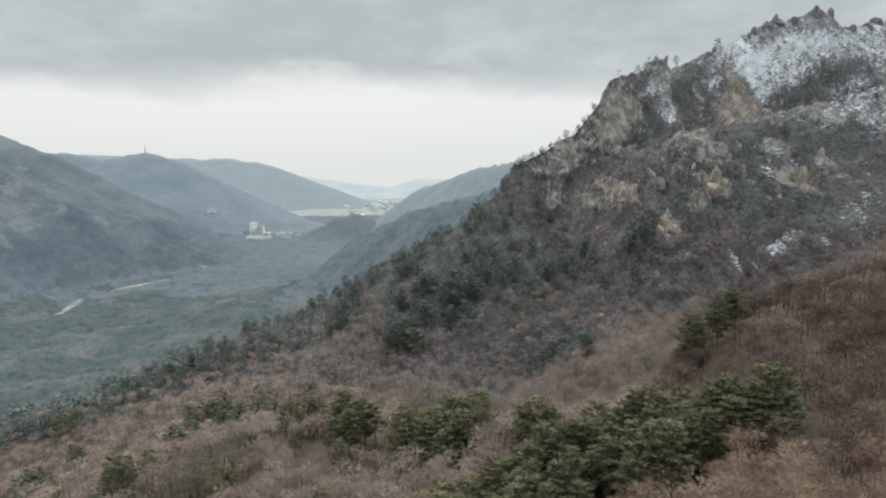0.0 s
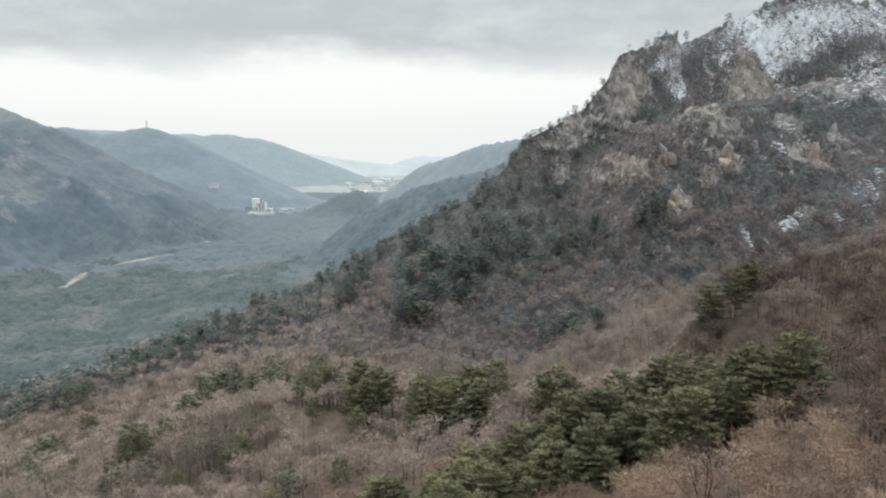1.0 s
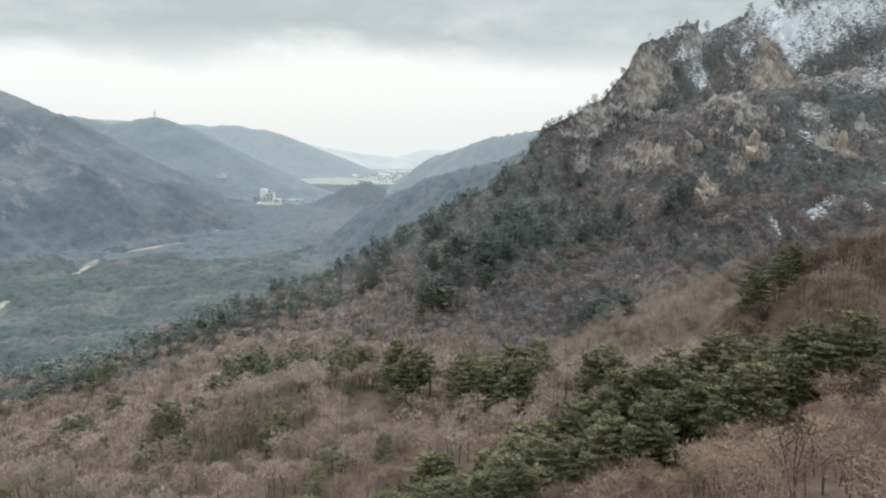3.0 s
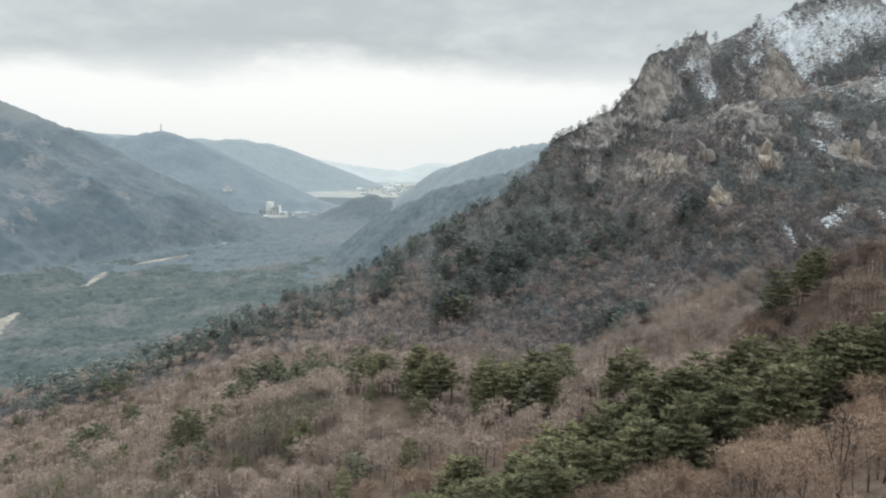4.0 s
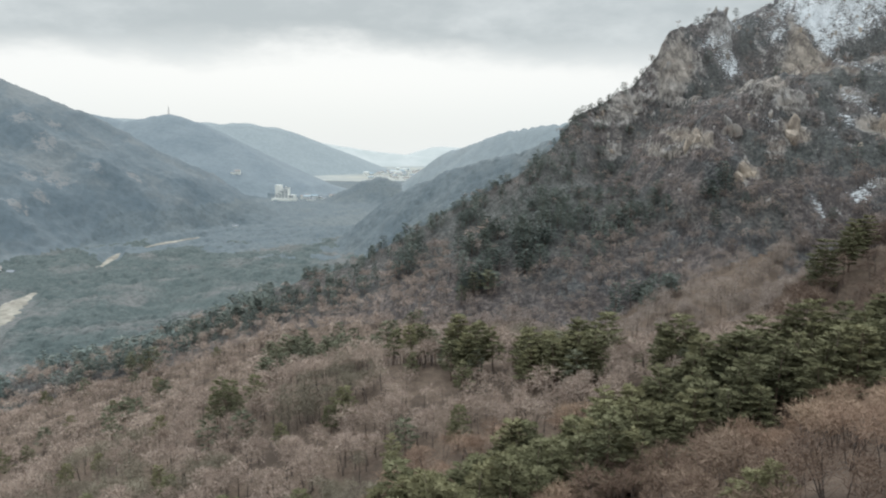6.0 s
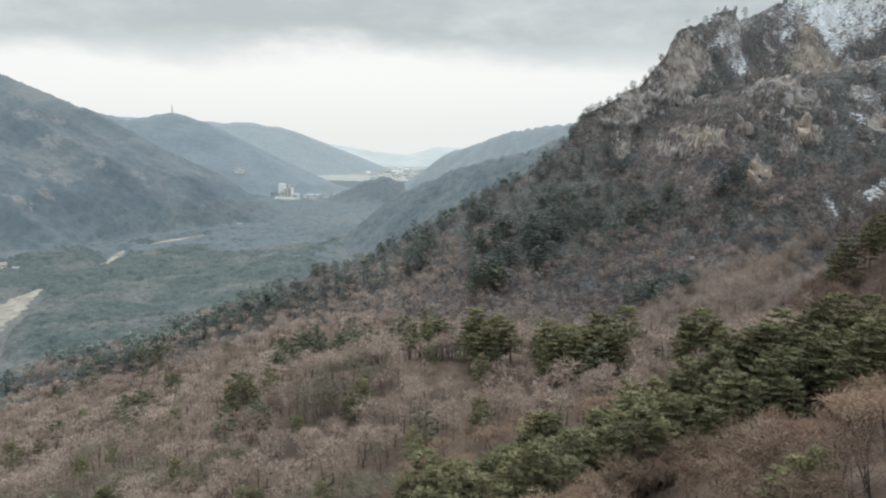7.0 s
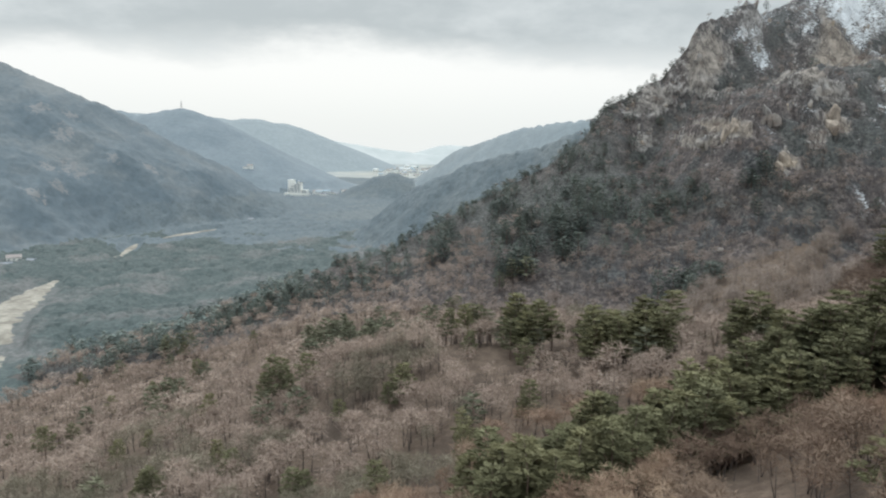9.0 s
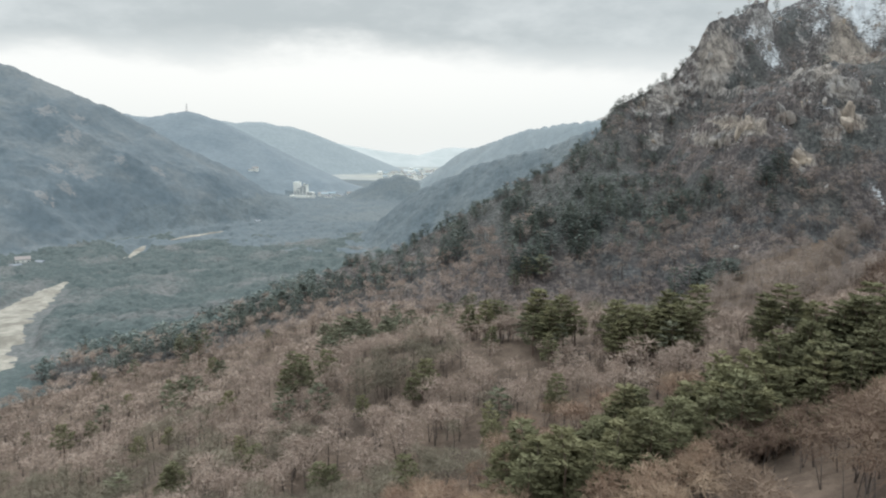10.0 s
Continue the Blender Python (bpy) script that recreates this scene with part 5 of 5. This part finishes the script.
def hotel(x, y, turn):
    ob = new("hotel")
    z = ground_z(x, y) + 5.0
    ob.matrix_basis = pose(x, y, z, 0, 0, turn) @ Matrix.Scale(1.0, 4)
    tagged(ob, "white stepped hotel tower with dark sloping roof", "hotel")
    part("tower", mesh_of("tower", *block(-9, 2, -4, 8, -8, 28), [white_wall], smooth=False), ob, "tall plain white tower")
    heights = (11, 15.5, 20, 24)
    wings = []
    for i, h in enumerate(heights):
        wings.append(part("wing", mesh_of("wing", *block(4 + i * 6.6 - 8, 4 + i * 6.6 - 1.4, -12, -2, -8, h), [white_wall], smooth=False), ob, "stepped white wing"))
        part("roof", mesh_of("roof", *block(3.6 + i * 6.6 - 8, 4.4 + i * 6.6 - 1.4, -12.5, -1.8, h, h + 0.9), [dark_roof], smooth=False), ob, "dark roof step")
        part("dormer", mesh_of("dormer", *block(5.4 + i * 6.6 - 8, 5.4 + i * 6.6 - 6.6, -12.9, -9, h + 0.2, h + 2.4), [white_wall], smooth=False), ob, "small white dormer")
    annexe = part("annexe", mesh_of("annexe", *block(23.2, 33, -9, 3, -8, 9), [white_wall], smooth=False), ob, "low white annexe")
    part("podium", mesh_of("podium", *block(-12, 26, -14, 5, -8, 2.5), [white_wall], smooth=False), ob, "low white entrance podium")
    pane = mesh_of("window", *block(-1.3, 1.3, -0.15, 0.05, 0, 1.7), [window_dark], smooth=False)
    for i, h in enumerate(heights):
        for f in range(int((h - 4) / 3.0)):
            for k in range(2):
                p = part("window", pane, wings[i])
                p.location = (4 + i * 6.6 - 8 + 1.4 + k * 2.5 + 0.05, -12, 4 + f * 3.0)
    for f in range(2):
        for k in range(4):
            p = part("window", pane, annexe)
            p.location = (24.6 + k * 2.4, -9, 4 + f * 3.0)


hotel(-377, 1462, -14)


def lattice_mast(x, y, h):
    ob = new("radio_mast")
    ob.matrix_basis = pose(x, y, ground_z(x, y) - 1.0)
    tagged(ob, "slender grey steel lattice mast on the hilltop", "radio mast")
    for sx, sy in ((-1, -1), (1, -1), (1, 1), (-1, 1)):
        p = np.array([[(1.5 * sx, 1.5 * sy, 0), (0.7 * sx, 0.7 * sy, h * 0.8)]], float)
        part("leg", mesh_of("leg", *tubes(p, [[0.32, 0.26]], 4), [steel], smooth=False), ob)
    for i in range(7):
        z = h * 0.8 * (i + 1) / 7
        w = 1.5 - 0.8 * (i + 1) / 7
        part("cross_bar", mesh_of("cross_bar", *block(-w, w, -w - 0.1, -w + 0.1, z - 0.12, z + 0.12), [steel], smooth=False), ob)
        part("brace", mesh_of("brace", *tubes(np.array([[(-w, -w, z - 2), (w, -w, z)]], float), [[0.1, 0.1]], 4), [steel], smooth=False), ob)
    part("antenna", mesh_of("antenna", *tubes(np.array([[(0, 0, h * 0.76), (0, 0, h)]], float), [[0.5, 0.3]], 6), [steel], smooth=False), ob)
    for z in (h * 0.55, h * 0.7):
        part("dish", mesh_of("dish", *tubes(np.array([[(0.4, -1.4, z), (0.4, -1.9, z)]], float), [[0.3, 1.1]], 10), [white_wall], smooth=False), ob, "white dish antenna")


lattice_mast(-722, 1806, 20)

# ---------------------------------------------------------------- dry fields by the valley mouth
straw = surface("dry_field", ((0.27, 0.285, 0.265), (0.35, 0.35, 0.315), (0.25, 0.27, 0.27)), 0.014)
for n, (x0, x1, y0, y1) in enumerate(((-440, -330, 2540, 2640), (-400, -300, 2800, 2870), (-300, -90, 2760, 2900), (-300, -60, 3300, 3800), (-470, -330, 2960, 3120), (-290, -120, 3000, 3120))):
    fx, fy = np.meshgrid(np.linspace(x0, x1, 24), np.linspace(y0, y1, 14))
    fx = fx + 14 * fbm(fx, fy, 120, 2, 71 + n)
    fy = fy + 30 * fbm(fx, fy, 150, 2, 91 + n)
    tagged(sheet("field", fx, fy, height(fx, fy) + 0.8, [straw]), "pale dry winter fields at the valley mouth", "field", kind="structure")
